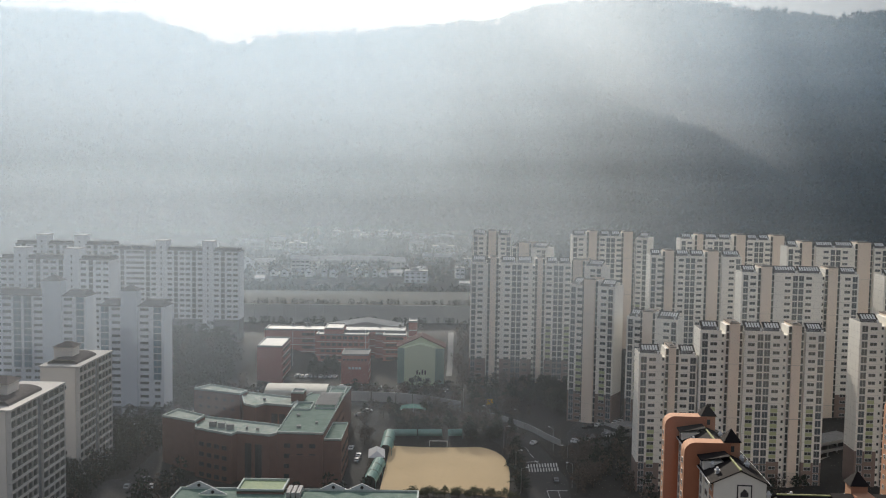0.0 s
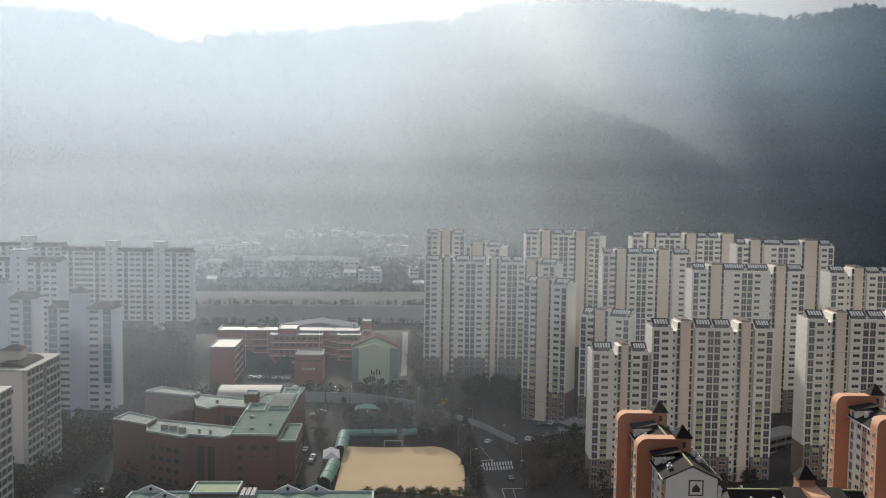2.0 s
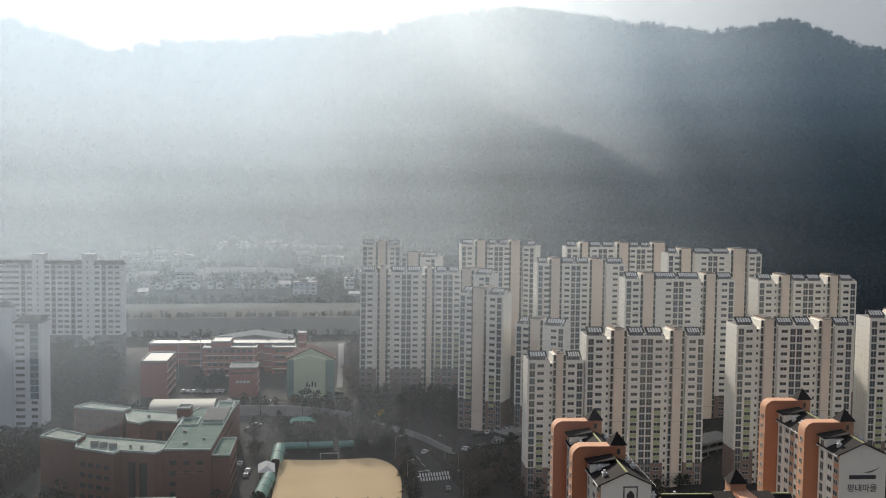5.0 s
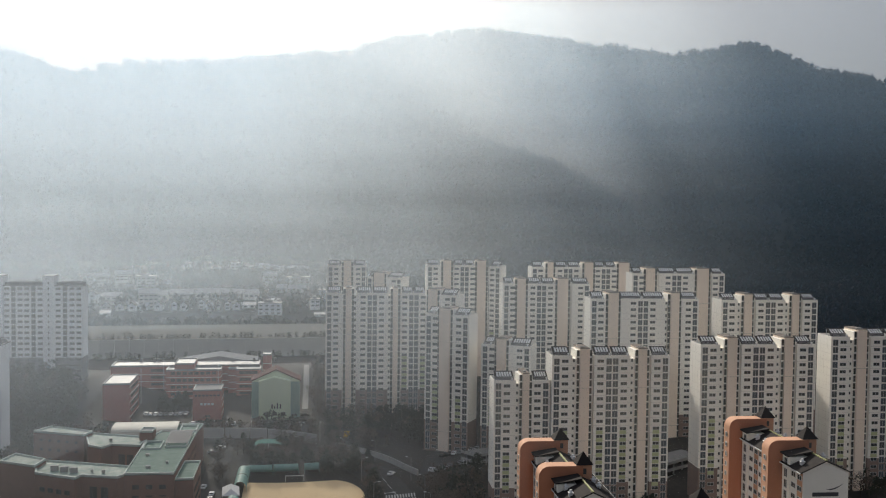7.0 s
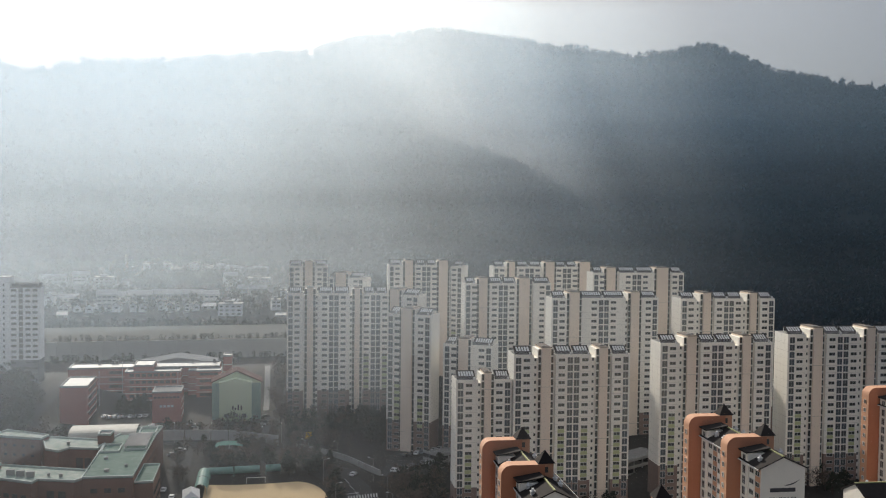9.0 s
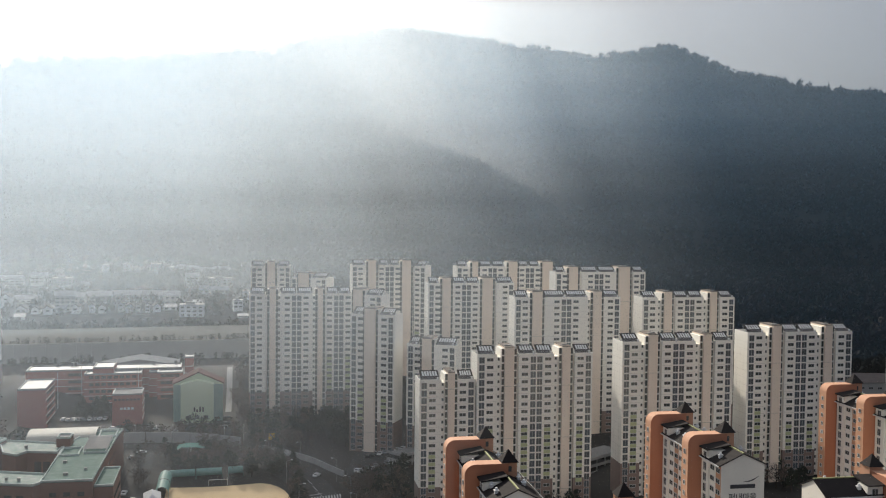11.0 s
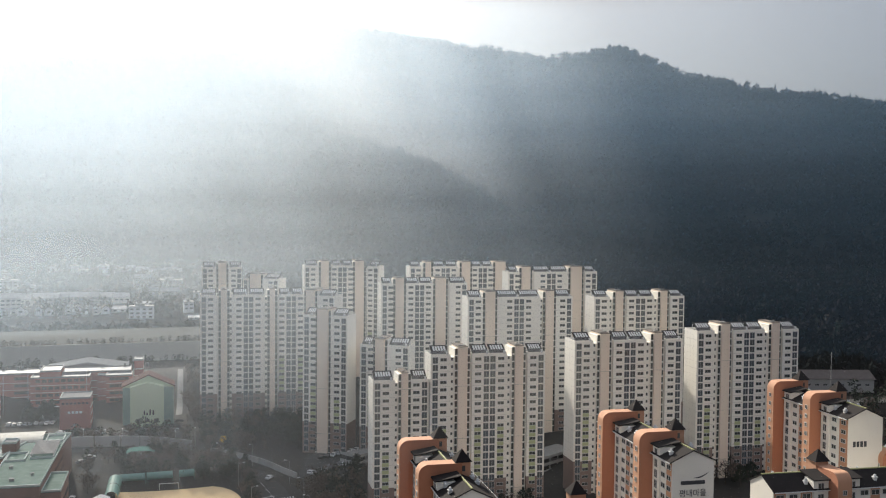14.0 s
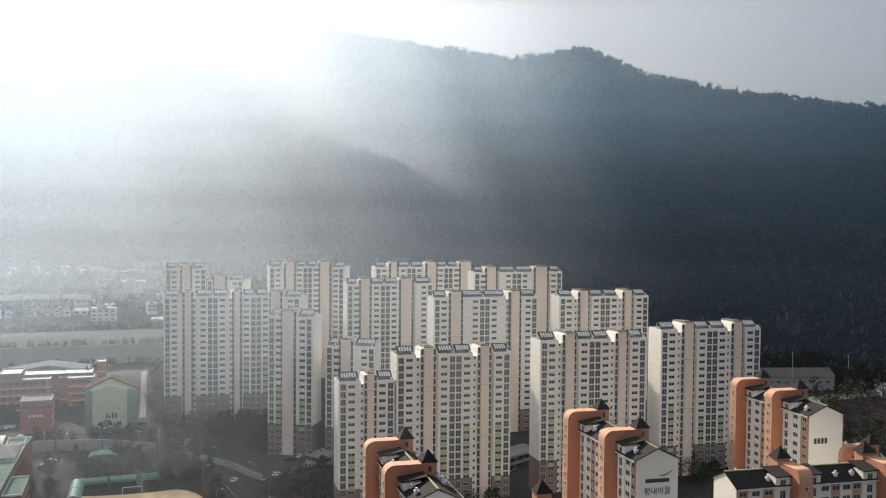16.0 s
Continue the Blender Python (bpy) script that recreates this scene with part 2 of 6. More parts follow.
# ---- materials ----
M = dict(
    white=paint("white_render", (0.91, 0.88, 0.81), (0.84, 0.81, 0.74), 0.85, 0.25, 3, streak=0.5),
    cream=paint("cream_render", (0.87, 0.755, 0.635), (0.78, 0.675, 0.57), 0.85, 0.25, 3, streak=0.4),
    brown=paint("brown_base", (0.29, 0.215, 0.185), (0.22, 0.165, 0.145), 0.8, 0.4, 3, streak=0.3),
    lime=paint("lime_panel", (0.50, 0.53, 0.31), (0.42, 0.45, 0.27), 0.7),
    roof=paint("roof_dark", (0.026, 0.022, 0.022), (0.017, 0.015, 0.015), 0.9, 0.8, 5, spec=0.1),
    canopy=paint("canopy_dark", (0.075, 0.066, 0.06), (0.05, 0.045, 0.042), 0.8, 0.8, 5, spec=0.2),
    louvre=paint("louvre_white", (0.75, 0.75, 0.74), (0.6, 0.6, 0.6), 0.45),
    deck=paint("roof_deck", (0.30, 0.29, 0.28), (0.20, 0.20, 0.19), 0.9, 0.5, 4),
    frame=paint("window_frame", (0.62, 0.62, 0.60), (0.5, 0.5, 0.5), 0.5),
    glass=glass("window_glass", (0.062, 0.068, 0.064)),
    orange=paint("orange_render", (0.455, 0.195, 0.112), (0.385, 0.16, 0.092), 0.85, 0.3, 3, streak=0.5),
    peach=paint("peach_render", (0.52, 0.285, 0.178), (0.45, 0.242, 0.152), 0.85, 0.3, 3, streak=0.4),
    brick=paint("red_brick", (0.42, 0.175, 0.15), (0.33, 0.135, 0.115), 0.9, 0.5, 8, streak=0.3),
    bbrick=paint("brown_brick", (0.25, 0.14, 0.105), (0.185, 0.105, 0.08), 0.9, 0.5, 8, streak=0.3),
    joint=paint("wall_joint", (0.66, 0.63, 0.57), (0.55, 0.52, 0.47), 0.85),
    tglass=glass("strip_glass", (0.10, 0.108, 0.108)),
    tbglass=glass("blue_strip_glass", (0.105, 0.122, 0.135)),
    band=paint("pale_band", (0.55, 0.52, 0.49), (0.42, 0.40, 0.38), 0.8),
    green=paint("green_coating", (0.045, 0.125, 0.095), (0.155, 0.235, 0.195), 0.8, 0.2, 0.6),
    mint=paint("mint_wall", (0.64, 0.73, 0.52), (0.56, 0.64, 0.46), 0.85, 0.3, 3, streak=0.4),
    sand=paint("sand", (0.74, 0.56, 0.33), (0.62, 0.46, 0.26), 0.95, 0.06, 1.2),
    soil=paint("winter_ground", (0.050, 0.045, 0.039), (0.026, 0.025, 0.022), 0.95, 0.03, 0.6),
    # floor of the wooded slope, darkened in colour to hold its shade
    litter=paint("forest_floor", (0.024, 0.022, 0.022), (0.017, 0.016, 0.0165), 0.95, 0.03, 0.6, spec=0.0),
    asphalt=paint("asphalt", (0.062, 0.060, 0.058), (0.042, 0.041, 0.040), 0.9, 0.2, 4),
    # pale ground out of view, added to bounce sun onto the fronts
    bounce_floor=paint("pale_bounce_floor", (0.27, 0.255, 0.23), (0.18, 0.17, 0.155), 0.9, 0.05, 0.8),
    line=paint("road_paint", (0.6, 0.6, 0.58), (0.4, 0.4, 0.39), 0.7),
    concrete=paint("concrete", (0.43, 0.42, 0.40), (0.32, 0.315, 0.30), 0.9, 0.15, 3, streak=0.5),
    # mountain trees: near-black colours stand in for the slope's shade
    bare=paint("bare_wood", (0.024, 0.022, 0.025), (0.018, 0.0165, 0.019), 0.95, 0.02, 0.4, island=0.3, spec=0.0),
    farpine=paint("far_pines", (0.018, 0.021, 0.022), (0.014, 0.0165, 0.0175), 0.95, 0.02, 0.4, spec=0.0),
    pine=paint("pine_leaf", (0.034, 0.044, 0.029), (0.018, 0.027, 0.019), 0.9, 0.05, 1.0, island=0.6),
    hedge=paint("hedge_leaf", (0.125, 0.125, 0.050), (0.070, 0.078, 0.032), 0.85, 0.1, 1.5, island=0.7),
    blueshaft=paint("blue_grey_render", (0.72, 0.755, 0.79), (0.64, 0.68, 0.715), 0.85, 0.25, 3, streak=0.4),
    pale=paint("pale_render", (0.84, 0.86, 0.87), (0.75, 0.77, 0.785), 0.85, 0.25, 3, streak=0.4),
    ivory=paint("ivory_render", (0.86, 0.80, 0.72), (0.75, 0.695, 0.625), 0.85, 0.25, 3, streak=0.5),
    offwhite=paint("offwhite_render", (0.82, 0.785, 0.715), (0.71, 0.68, 0.615), 0.85, 0.25, 3, streak=0.5),
    greybase=paint("grey_base", (0.23, 0.24, 0.25), (0.17, 0.175, 0.18), 0.95, 0.4, 3, streak=0.4, spec=0.1),
    slate=paint("slate_roof", (0.10, 0.09, 0.09), (0.07, 0.062, 0.063), 0.95, 0.5, 4, spec=0.05),
    rooftile=paint("brown_tiles", (0.155, 0.08, 0.068), (0.11, 0.06, 0.052), 0.95, 0.5, 5, spec=0.05),
    sheet=paint("beige_sheet", (0.47, 0.45, 0.38), (0.37, 0.35, 0.295), 0.6, 0.3, 4),
    greenrim=paint("green_parapet", (0.66, 0.69, 0.645), (0.42, 0.50, 0.46), 0.75, 0.3, 2, streak=0.4),
    shaftcap=paint("brown_cap", (0.15, 0.12, 0.10), (0.10, 0.082, 0.07), 0.85, 0.5, 4),
    olive=paint("olive_ridge", (0.30, 0.31, 0.14), (0.20, 0.21, 0.10), 0.6),
    limeroof=paint("lime_roof", (0.26, 0.34, 0.15), (0.16, 0.25, 0.12), 0.7, 0.25, 2),
    whiteroof=paint("white_roof", (0.33, 0.335, 0.345), (0.19, 0.20, 0.21), 0.55, 0.14, 1.5, spec=0.3),
    canvas=paint("green_canvas", (0.12, 0.27, 0.23), (0.21, 0.35, 0.31), 0.6, 0.5, 3),
    palegreen=paint("pale_green_sheet", (0.30, 0.42, 0.37), (0.22, 0.33, 0.29), 0.6),
    tealroof=paint("teal_sheet", (0.07, 0.17, 0.145), (0.11, 0.22, 0.19), 0.95, 0.4, 2, spec=0.05),
    chalk=paint("chalk_white", (0.90, 0.90, 0.88), (0.80, 0.80, 0.78), 0.8),
    railwall=paint("rail_wall", (0.46, 0.47, 0.44), (0.36, 0.37, 0.35), 0.9, 0.12, 2, streak=0.6),
    ballast=paint("ballast", (0.060, 0.065, 0.063), (0.044, 0.049, 0.047), 0.95, 0.05, 1.0, spec=0.1),
    twig=paint("twigs", (0.15, 0.115, 0.092), (0.085, 0.066, 0.054), 0.95, 0.05, 1.0, island=0.6),
    yellow=paint("yellow_board", (0.88, 0.52, 0.03), (0.75, 0.42, 0.03), 0.6),
    car_white=paint("car_white", (0.75, 0.75, 0.75), (0.66, 0.66, 0.66), 0.25, spec=0.5),
    car_grey=paint("car_grey", (0.28, 0.29, 0.30), (0.22, 0.23, 0.24), 0.25, spec=0.5),
    car_black=paint("car_black", (0.02, 0.02, 0.022), (0.03, 0.03, 0.03), 0.2, spec=0.5),
    worn=paint("worn_roof", (0.33, 0.37, 0.335), (0.085, 0.175, 0.14), 0.7, 0.22, 0.55),
    balcony=paint("balcony_render", (0.66, 0.64, 0.60), (0.53, 0.51, 0.48), 0.8, 0.3, 3, streak=0.3),
    teal=glass("teal_glass", (0.11, 0.20, 0.25)),
    signgrey=paint("sign_grey", (0.07, 0.07, 0.075), (0.05, 0.05, 0.055), 0.7),
    darkframe=paint("dark_frame", (0.07, 0.06, 0.055), (0.05, 0.045, 0.04), 0.6),
    bark=paint("bark", (0.07, 0.055, 0.045), (0.04, 0.033, 0.028), 0.95),
)


def slot_sheet():
    """Milky corrugated sheet that lets part of the daylight through."""
    m = bpy.data.materials.new("milky_sheet")
    n, l = link_nodes(m)
    b = n["Principled BSDF"]
    b.inputs["Base Color"].default_value, b.inputs["Roughness"].default_value = (0.92, 0.92, 0.90, 1), 0.35
    co, no, rp = n.new("ShaderNodeTexCoord"), n.new("ShaderNodeTexNoise"), n.new("ShaderNodeMapRange")
    no.inputs["Scale"].default_value = 0.9
    rp.inputs["To Min"].default_value, rp.inputs["To Max"].default_value = 0.25, 0.6
    l.new(co.outputs["Object"], no.inputs["Vector"]), l.new(no.outputs["Fac"], rp.inputs["Value"])
    tr, mx = n.new("ShaderNodeBsdfTranslucent"), n.new("ShaderNodeMixShader")
    tr.inputs["Color"].default_value = (0.95, 0.95, 0.93, 1)
    l.new(rp.outputs[0], mx.inputs[0]), l.new(b.outputs[0], mx.inputs[1]), l.new(tr.outputs[0], mx.inputs[2])
    l.new(mx.outputs[0], n["Material Output"].inputs["Surface"])
    return m


M["slot"] = slot_sheet()

# ---- the ground, out to the mountains ----


def rings():
    r = [0.0, 60, 120, 170, 210, 240]
    while r[-1] < 1500:
        r.append(r[-1] + (11 if r[-1] < 600 else 22 if r[-1] < 1000 else 45))
    while r[-1] < 4200:
        r.append(r[-1] + (45 if r[-1] < 2400 else 300))
    return r


def build_ground():
    rr = rings()[1:]
    az = list(np.arange(-180, -36, 6.0)) + list(np.arange(-36, 60, 0.8)) + list(np.arange(60, 180, 6.0))
    n = len(az)
    verts, faces = [(0, 0, height(0.01, 0.01))], []
    for r in rr:
        for a in az:
            x, y = r * math.sin(radians(a)), r * math.cos(radians(a))
            verts.append((x, y, height(x, y)))
    for k in range(n):
        faces.append((0, 1 + (k + 1) % n, 1 + k))
    for i in range(len(rr) - 1):
        for k in range(n):
            j = (k + 1) % n
            faces.append((1 + i * n + k, 1 + i * n + j, 1 + (i + 1) * n + j, 1 + (i + 1) * n + k))
    me = bulk("ground", verts, faces, [M["soil"], M["litter"], M["bounce_floor"]], True)
    # inside 235 m the unseen ground is paled to bounce light
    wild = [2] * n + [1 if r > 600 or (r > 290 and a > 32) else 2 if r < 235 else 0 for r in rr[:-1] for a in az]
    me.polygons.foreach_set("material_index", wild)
    ob = new("ground", me)
    tagged(ob, "dark winter valley floor rising into a wooded mountain", "ground", kind="structure")


build_ground()

# ---- windows shared by many buildings ----


def window_mesh(w, h, panes=2, kind="glass", deep=0.10, name="window", frame="frame"):
    bm = bmesh.new()
    t = 0.09
    box(bm, 0, w, -deep, 0.02, 0, t), box(bm, 0, w, -deep, 0.02, h - t, h)
    box(bm, 0, t, -deep, 0.02, t, h - t), box(bm, w - t, w, -deep, 0.02, t, h - t)
    for k in range(1, panes):
        box(bm, w * k / panes - 0.04, w * k / panes + 0.04, -deep + 0.02, 0.02, t, h - t)
    for k in range(panes):
        a, b = w * k / panes + 0.04, w * (k + 1) / panes - 0.04
        v = [bm.verts.new(p) for p in ((a, -0.03, t), (b, -0.03, t), (b, -0.03, h - t), (a, -0.03, h - t))]
        bm.faces.new(v).material_index = 1
    return mesh_of(bm, name, [M[frame], M[kind]])


W_ROOM, W_TALL = window_mesh(2.5, 1.25), window_mesh(2.1, 2.4, kind="tglass")
W_TALLB = window_mesh(2.1, 2.4, kind="tbglass")
W_SLIT = window_mesh(0.85, 1.15, 1)
W_STAIR = window_mesh(1.05, 2.45, 1, frame="darkframe")


def joined(items):
    """One mesh of many placed copies: items of (mesh, x, y, z, turn in degrees)."""
    bm = bmesh.new()
    for me, x, y, z, turn in items:
        k = len(bm.verts)
        bm.from_mesh(me)
        bm.verts.ensure_lookup_table()
        m = pose(x, y, z, 0, 0, turn)
        for v in bm.verts[k:]:
            v.co = m @ v.co
    return bm


def hang(parent, items, separate, name="window"):
    """Windows on a building: single objects, or one joined mesh where they stay small."""
    if not items:
        return
    if separate:
        for me, x, y, z, turn in items:
            part(name, me, None, parent, m=pose(x, y, z, 0, 0, turn))
    else:
        me = items[0][0]
        ob = part(name, joined(items), list(me.materials), parent)
        ob["kind"] = "stuff"


# ---- white towers ----
HEAD = -2.5
DEEP = 11.0
FLOOR = 2.8


def roof_frame(w, parent, x, z, y=0.5):
    """A tilted dark roof frame: solid roofing below, open slots with white louvres above, struts at the ends."""
    bm = bmesh.new()
    n = max(3, round(w / 1.15))
    d, rise = 5.2, 2.8

    def slab(x0, x1, s0, s1, lift, th, mat):
        lo = [bm.verts.new((q, y + s * d, lift + s * rise)) for q, s in ((x0, s0), (x1, s0), (x1, s1), (x0, s1))]
        hi = [bm.verts.new((v.co.x, v.co.y - 0.1, v.co.z + th)) for v in lo]
        bm.faces.new(lo[::-1]).material_index = mat
        bm.faces.new(hi).material_index = mat
        for i in range(4):
            bm.faces.new((lo[i], lo[(i + 1) % 4], hi[(i + 1) % 4], hi[i])).material_index = mat
    e = 0.55
    slab(0, w, 0, 0.42, 0.45, 0.16, 0)
    slab(0, w, 0.93, 1.0, 0.45, 0.16, 0)
    slab(0, e, 0.42, 0.93, 0.45, 0.16, 0), slab(w - e, w, 0.42, 0.93, 0.45, 0.16, 0)
    step = (w - 2 * e) / n
    for k in range(n):
        a = e + step * k
        slab(a, a + step * 0.22, 0.42, 0.93, 0.45, 0.16, 0)
        slab(a + step * 0.22, a + step, 0.44, 0.91, 0.48, 0.05, 1)
    for k in range(4):                           # lap joints in the roofing
        slab(0.1, w - 0.1, 0.09 + 0.1 * k, 0.10 + 0.1 * k, 0.62, 0.05, 2)
    for a in (0.04, w - 0.16):
        box(bm, a, a + 0.14, y + d - 0.45, y + d - 0.3, 0, 0.45 + rise * 0.92, 2)
        box(bm, a, a + 0.14, y + d * 0.5, y + d * 0.5 + 0.14, 0, 0.45 + rise * 0.48, 2)
        box(bm, a, a + 0.14, y + 0.2, y + d - 0.3, 0.25, 0.4, 2)
    part("roof_canopy", bm, [M["canopy"], M["slot"], M["louvre"]], parent, "dark tilted roof frame with white louvres", pose(x, 0, z))
    bm = bmesh.new()
    q = w - 1.1
    box(bm, q, q + 0.55, -0.15, 0.35, 0.55, 1.5)
    box(bm, q - 0.12, q + 0.67, -0.27, 0.47, 1.5, 1.65)
    part("roof_vent", bm, M["louvre"], parent, "", pose(x, 0, z))


def tower(x, y, ztop, zg, bays, dark=4.7, near=True, label="", seed=1, lime=True, head=HEAD):
    n = round((ztop - zg) / FLOOR)
    r = random.Random(seed)
    root = thing("apartment_tower", pose(x, y, ztop - n * FLOOR, 0, 0, head), label or "tall white apartment tower with cream stair shafts and brown base", "apartment building", "white towers")
    H = n * FLOOR
    zd = dark * FLOOR
    u, slits, walls = 0.0, [], []
    low = -12.0
    for kind, w, *opt in bays:
        if kind == "G":                      # recessed joint between bays
            bm = bmesh.new()
            box(bm, u, u + w, 1.2, DEEP - 1, low, H - 0.5)
            part("recess_wall", bm, M["white"], root)
            if w > 0.9:
                slits += [(W_SLIT, u + (w - 0.85) / 2, 1.2, k * FLOOR + 1.0, 0) for k in range(n)]
        elif kind == "S":                    # stair shaft
            bm = bmesh.new()
            e = 1.15
            box(bm, u + e, u + w - e, -0.5, DEEP - 0.6, low, H + 3.4)
            part("stair_shaft", bm, M["cream"], root)
            bm = bmesh.new()
            box(bm, u, u + e, 0.5, DEEP - 1, low, H + 2.6), box(bm, u + w - e, u + w, 0.5, DEEP - 1, low, H + 2.6)
            part("recess_wall", bm, M["white"], root)
            bm = bmesh.new()
            box(bm, u + e - 0.12, u + w - e + 0.12, -0.62, DEEP - 0.48, H + 3.4, H + 3.62)
            part("shaft_cap", bm, M["shaftcap"], root, "dark brown coping")
            bm = bmesh.new()
            box(bm, u + e + 0.5, u + w - e - 0.9, 1.6, 3.0, H + 3.62, H + 4.0)
            box(bm, u + e + 1.0, u + e + 1.12, 1.0, 1.12, H + 3.62, H + 4.9)
            part("roof_hatch", bm, M["deck"], root)
            bm = bmesh.new()
            for k in range(3, n, 7):             # pipe rings round the shaft
                box(bm, u + e - 0.06, u + w - e + 0.06, -0.58, -0.5, k * FLOOR, k * FLOOR + 0.12)
            part("pipe_ring", bm, M["sheet"], root)["kind"] = "stuff"
            for q in (u + 0.1, u + w - e + 0.1):
                slits += [(W_STAIR, q, 0.5, k * FLOOR + 0.4, 0) for k in range(n + 1)]
        else:
            bm = bmesh.new()
            box(bm, u, u + w, 0, DEEP, zd, H)
            wall = part("wall", bm, M["white"], root)
            part("parapet", ring(u, u + w, 0, DEEP, H + 0.004, H + 0.9, 0.25), M["white"], root)
            bm = bmesh.new()
            box(bm, u - 0.03, u + w + 0.03, -0.04, DEEP + 0.03, low, zd)
            part("base_wall", bm, M["brown"], root, "brown-painted lower storeys")
            bm = bmesh.new()
            for k in range(int(dark) + 1, n):    # string courses at the floors
                box(bm, u - 0.02, u + w + 0.02, -0.03, 0.0, k * FLOOR - 0.08, k * FLOOR + 0.02)
                if u == 0:
                    box(bm, -0.02, 0.0, 0.02, DEEP, k * FLOOR - 0.06, k * FLOOR + 0.02)
            if u == 0:
                for q in (2.75, 5.5, 8.25):
                    box(bm, -0.018, 0.0, q, q + 0.07, zd, H)
            part("string_course", bm, M["joint"], root)["kind"] = "stuff"
            if kind == "D":
                c = w / 2
                cols = [(c - 2.3, 0), (c + 0.2, 0), (c - 5.7, 1), (c + 3.2, 1)]
            elif opt and opt[0] == "R":
                cols = [(w - 2.7, 0), (w - 6.0, 1)]
            else:
                cols = [(0.7, 0), (3.6, 1)]
            wins, panels = [], bmesh.new()
            g0, g1 = r.choice([4, 5, 5]), r.choice([8, 10, 11])
            tint = r.random() < 0.85 and lime
            for q, room in cols:
                for k in range(n):
                    yy = -0.04 if k < dark else 0.0
                    if room:
                        wins.append((W_ROOM, u + q, yy, k * FLOOR + 0.95, 0))
                        if tint and g0 <= k <= g1:
                            box(panels, u + q, u + q + 2.5, -0.05, 0, k * FLOOR - 0.5, k * FLOOR + 0.9)
                    else:
                        wins.append((W_TALLB if r.random() < 0.5 else W_TALL, u + q, yy, k * FLOOR + 0.2, 0))
            hang(wall, wins, near)
            if len(panels.verts):
                part("spandrel", panels, M["lime"], root, "lime green panels under windows")["kind"] = "stuff"
            else:
                panels.free()
            bm = bmesh.new()
            box(bm, u + 0.25, u + w - 0.25, 0.25, DEEP - 0.25, H - 0.1, H + 0.06)
            part("roof", bm, M["deck"], root)
            if kind == "D":
                roof_frame(w / 2 - 0.6, root, u + 0.3, H + 0.1)
                roof_frame(w / 2 - 0.6, root, u + w / 2 + 0.3, H + 0.1)
            else:
                roof_frame(w - 1.2, root, u + 0.6, H + 0.1)
        u += w
    hang(root, slits, False, "narrow_window")
    return root


STD = [("B", 7.5, "L"), ("G", 1.7), ("S", 5.9), ("G", 0.7), ("D", 13.6), ("G", 1.9), ("S", 5.5), ("G", 0.6), ("B", 7.0, "R")]
tower(92.7, 353.8, 61.7, 3.0, STD, 4.4, seed=1)
tower(71.5, 356.2, 52.4, 2.2, [("B", 8.2, "L"), ("G", 1.3), ("S", 4.8), ("B", 6.7, "R")], 4.0, seed=2)
tower(148.6, 350.8, 65.7, 7.3, STD, seed=3)
tower(199.2, 348.5, 68.6, 10.4, STD, seed=4)
tower(185.4, 416.1, 76.1, 14.5, STD, seed=5)
tower(128.1, 424.5, 76.0, 12.0, [("B", 7.0, "L"), ("S", 6.8), ("D", 20.3), ("G", 1.2), ("S", 6.2), ("B", 7.9, "R")], seed=6)
tower(100.7, 482.1, 78.1, 19.0, [("B", 6.0, "L"), ("S", 6.5), ("D", 13.8), ("S", 7.6), ("G", 0.7), ("B", 9.3, "R")], seed=7)
tower(123.5, 517.6, 84.2, 24.0, [("B", 6.7, "L"), ("G", 0.8), ("S", 5.4), ("D", 13.8), ("G", 0.9), ("S", 7.0), ("D", 11.8), ("S", 8.0)], near=False, seed=8)
tower(162.8, 470.0, 84.1, 22.0, [("B", 5.8, "L"), ("S", 6.8), ("G", 0.9), ("D", 18.2), ("S", 8.2), ("G", 0.6), ("B", 6.6, "R")], near=False, seed=9)
tower(70.1, 540.2, 83.7, 24.0, [("B", 7.9, "L"), ("S", 6.6), ("G", 0.6), ("D", 11.5), ("S", 7.2), ("G", 0.6)], near=False, seed=10)
tower(104.5, 538.7, 83.2, 24.0, [("B", 6.6, "R")], near=False, seed=22, head=-28)
tower(13.5, 480.7, 73.7, 15.0, [("B", 7.9, "L"), ("G", 0.5), ("S", 5.2), ("G", 1.1), ("D", 15.4), ("G", 1.1), ("S", 4.8), ("G", 0.6), ("D", 11.9)], seed=11, dark=4.5)
tower(62.0, 478.4, 73.2, 15.0, [("S", 6.8), ("B", 9.0, "R")], seed=21, dark=4.5, head=-30)
tower(55.2, 429.0, 69.3, 10.0, [("B", 5.6, "L"), ("S", 7.2), ("B", 7.6, "R")], seed=12, head=-30)
tower(78.1, 427.2 - 0.9 - 8.6, 57.3, 9.0, [("B", 5.7, "L"), ("S", 6.4), ("B", 9.6, "R")], seed=13, head=-27)
tower(16.8, 566.1, 81.7, 25.0, [("B", 7.9, "L"), ("S", 6.6), ("B", 7.5, "R")], near=False, seed=14)
tower(39.2, 566.0, 75.4, 25.0, [("B", 3.4, "L"), ("S", 8.4), ("B", 9.6, "R")], near=False, seed=23, head=-29)

# ---- blue-white towers of the other estate ----


W_TEAL = window_mesh(3.4, 2.6, 2, kind="teal")
W_WIDE = window_mesh(3.7, 1.2, 3)


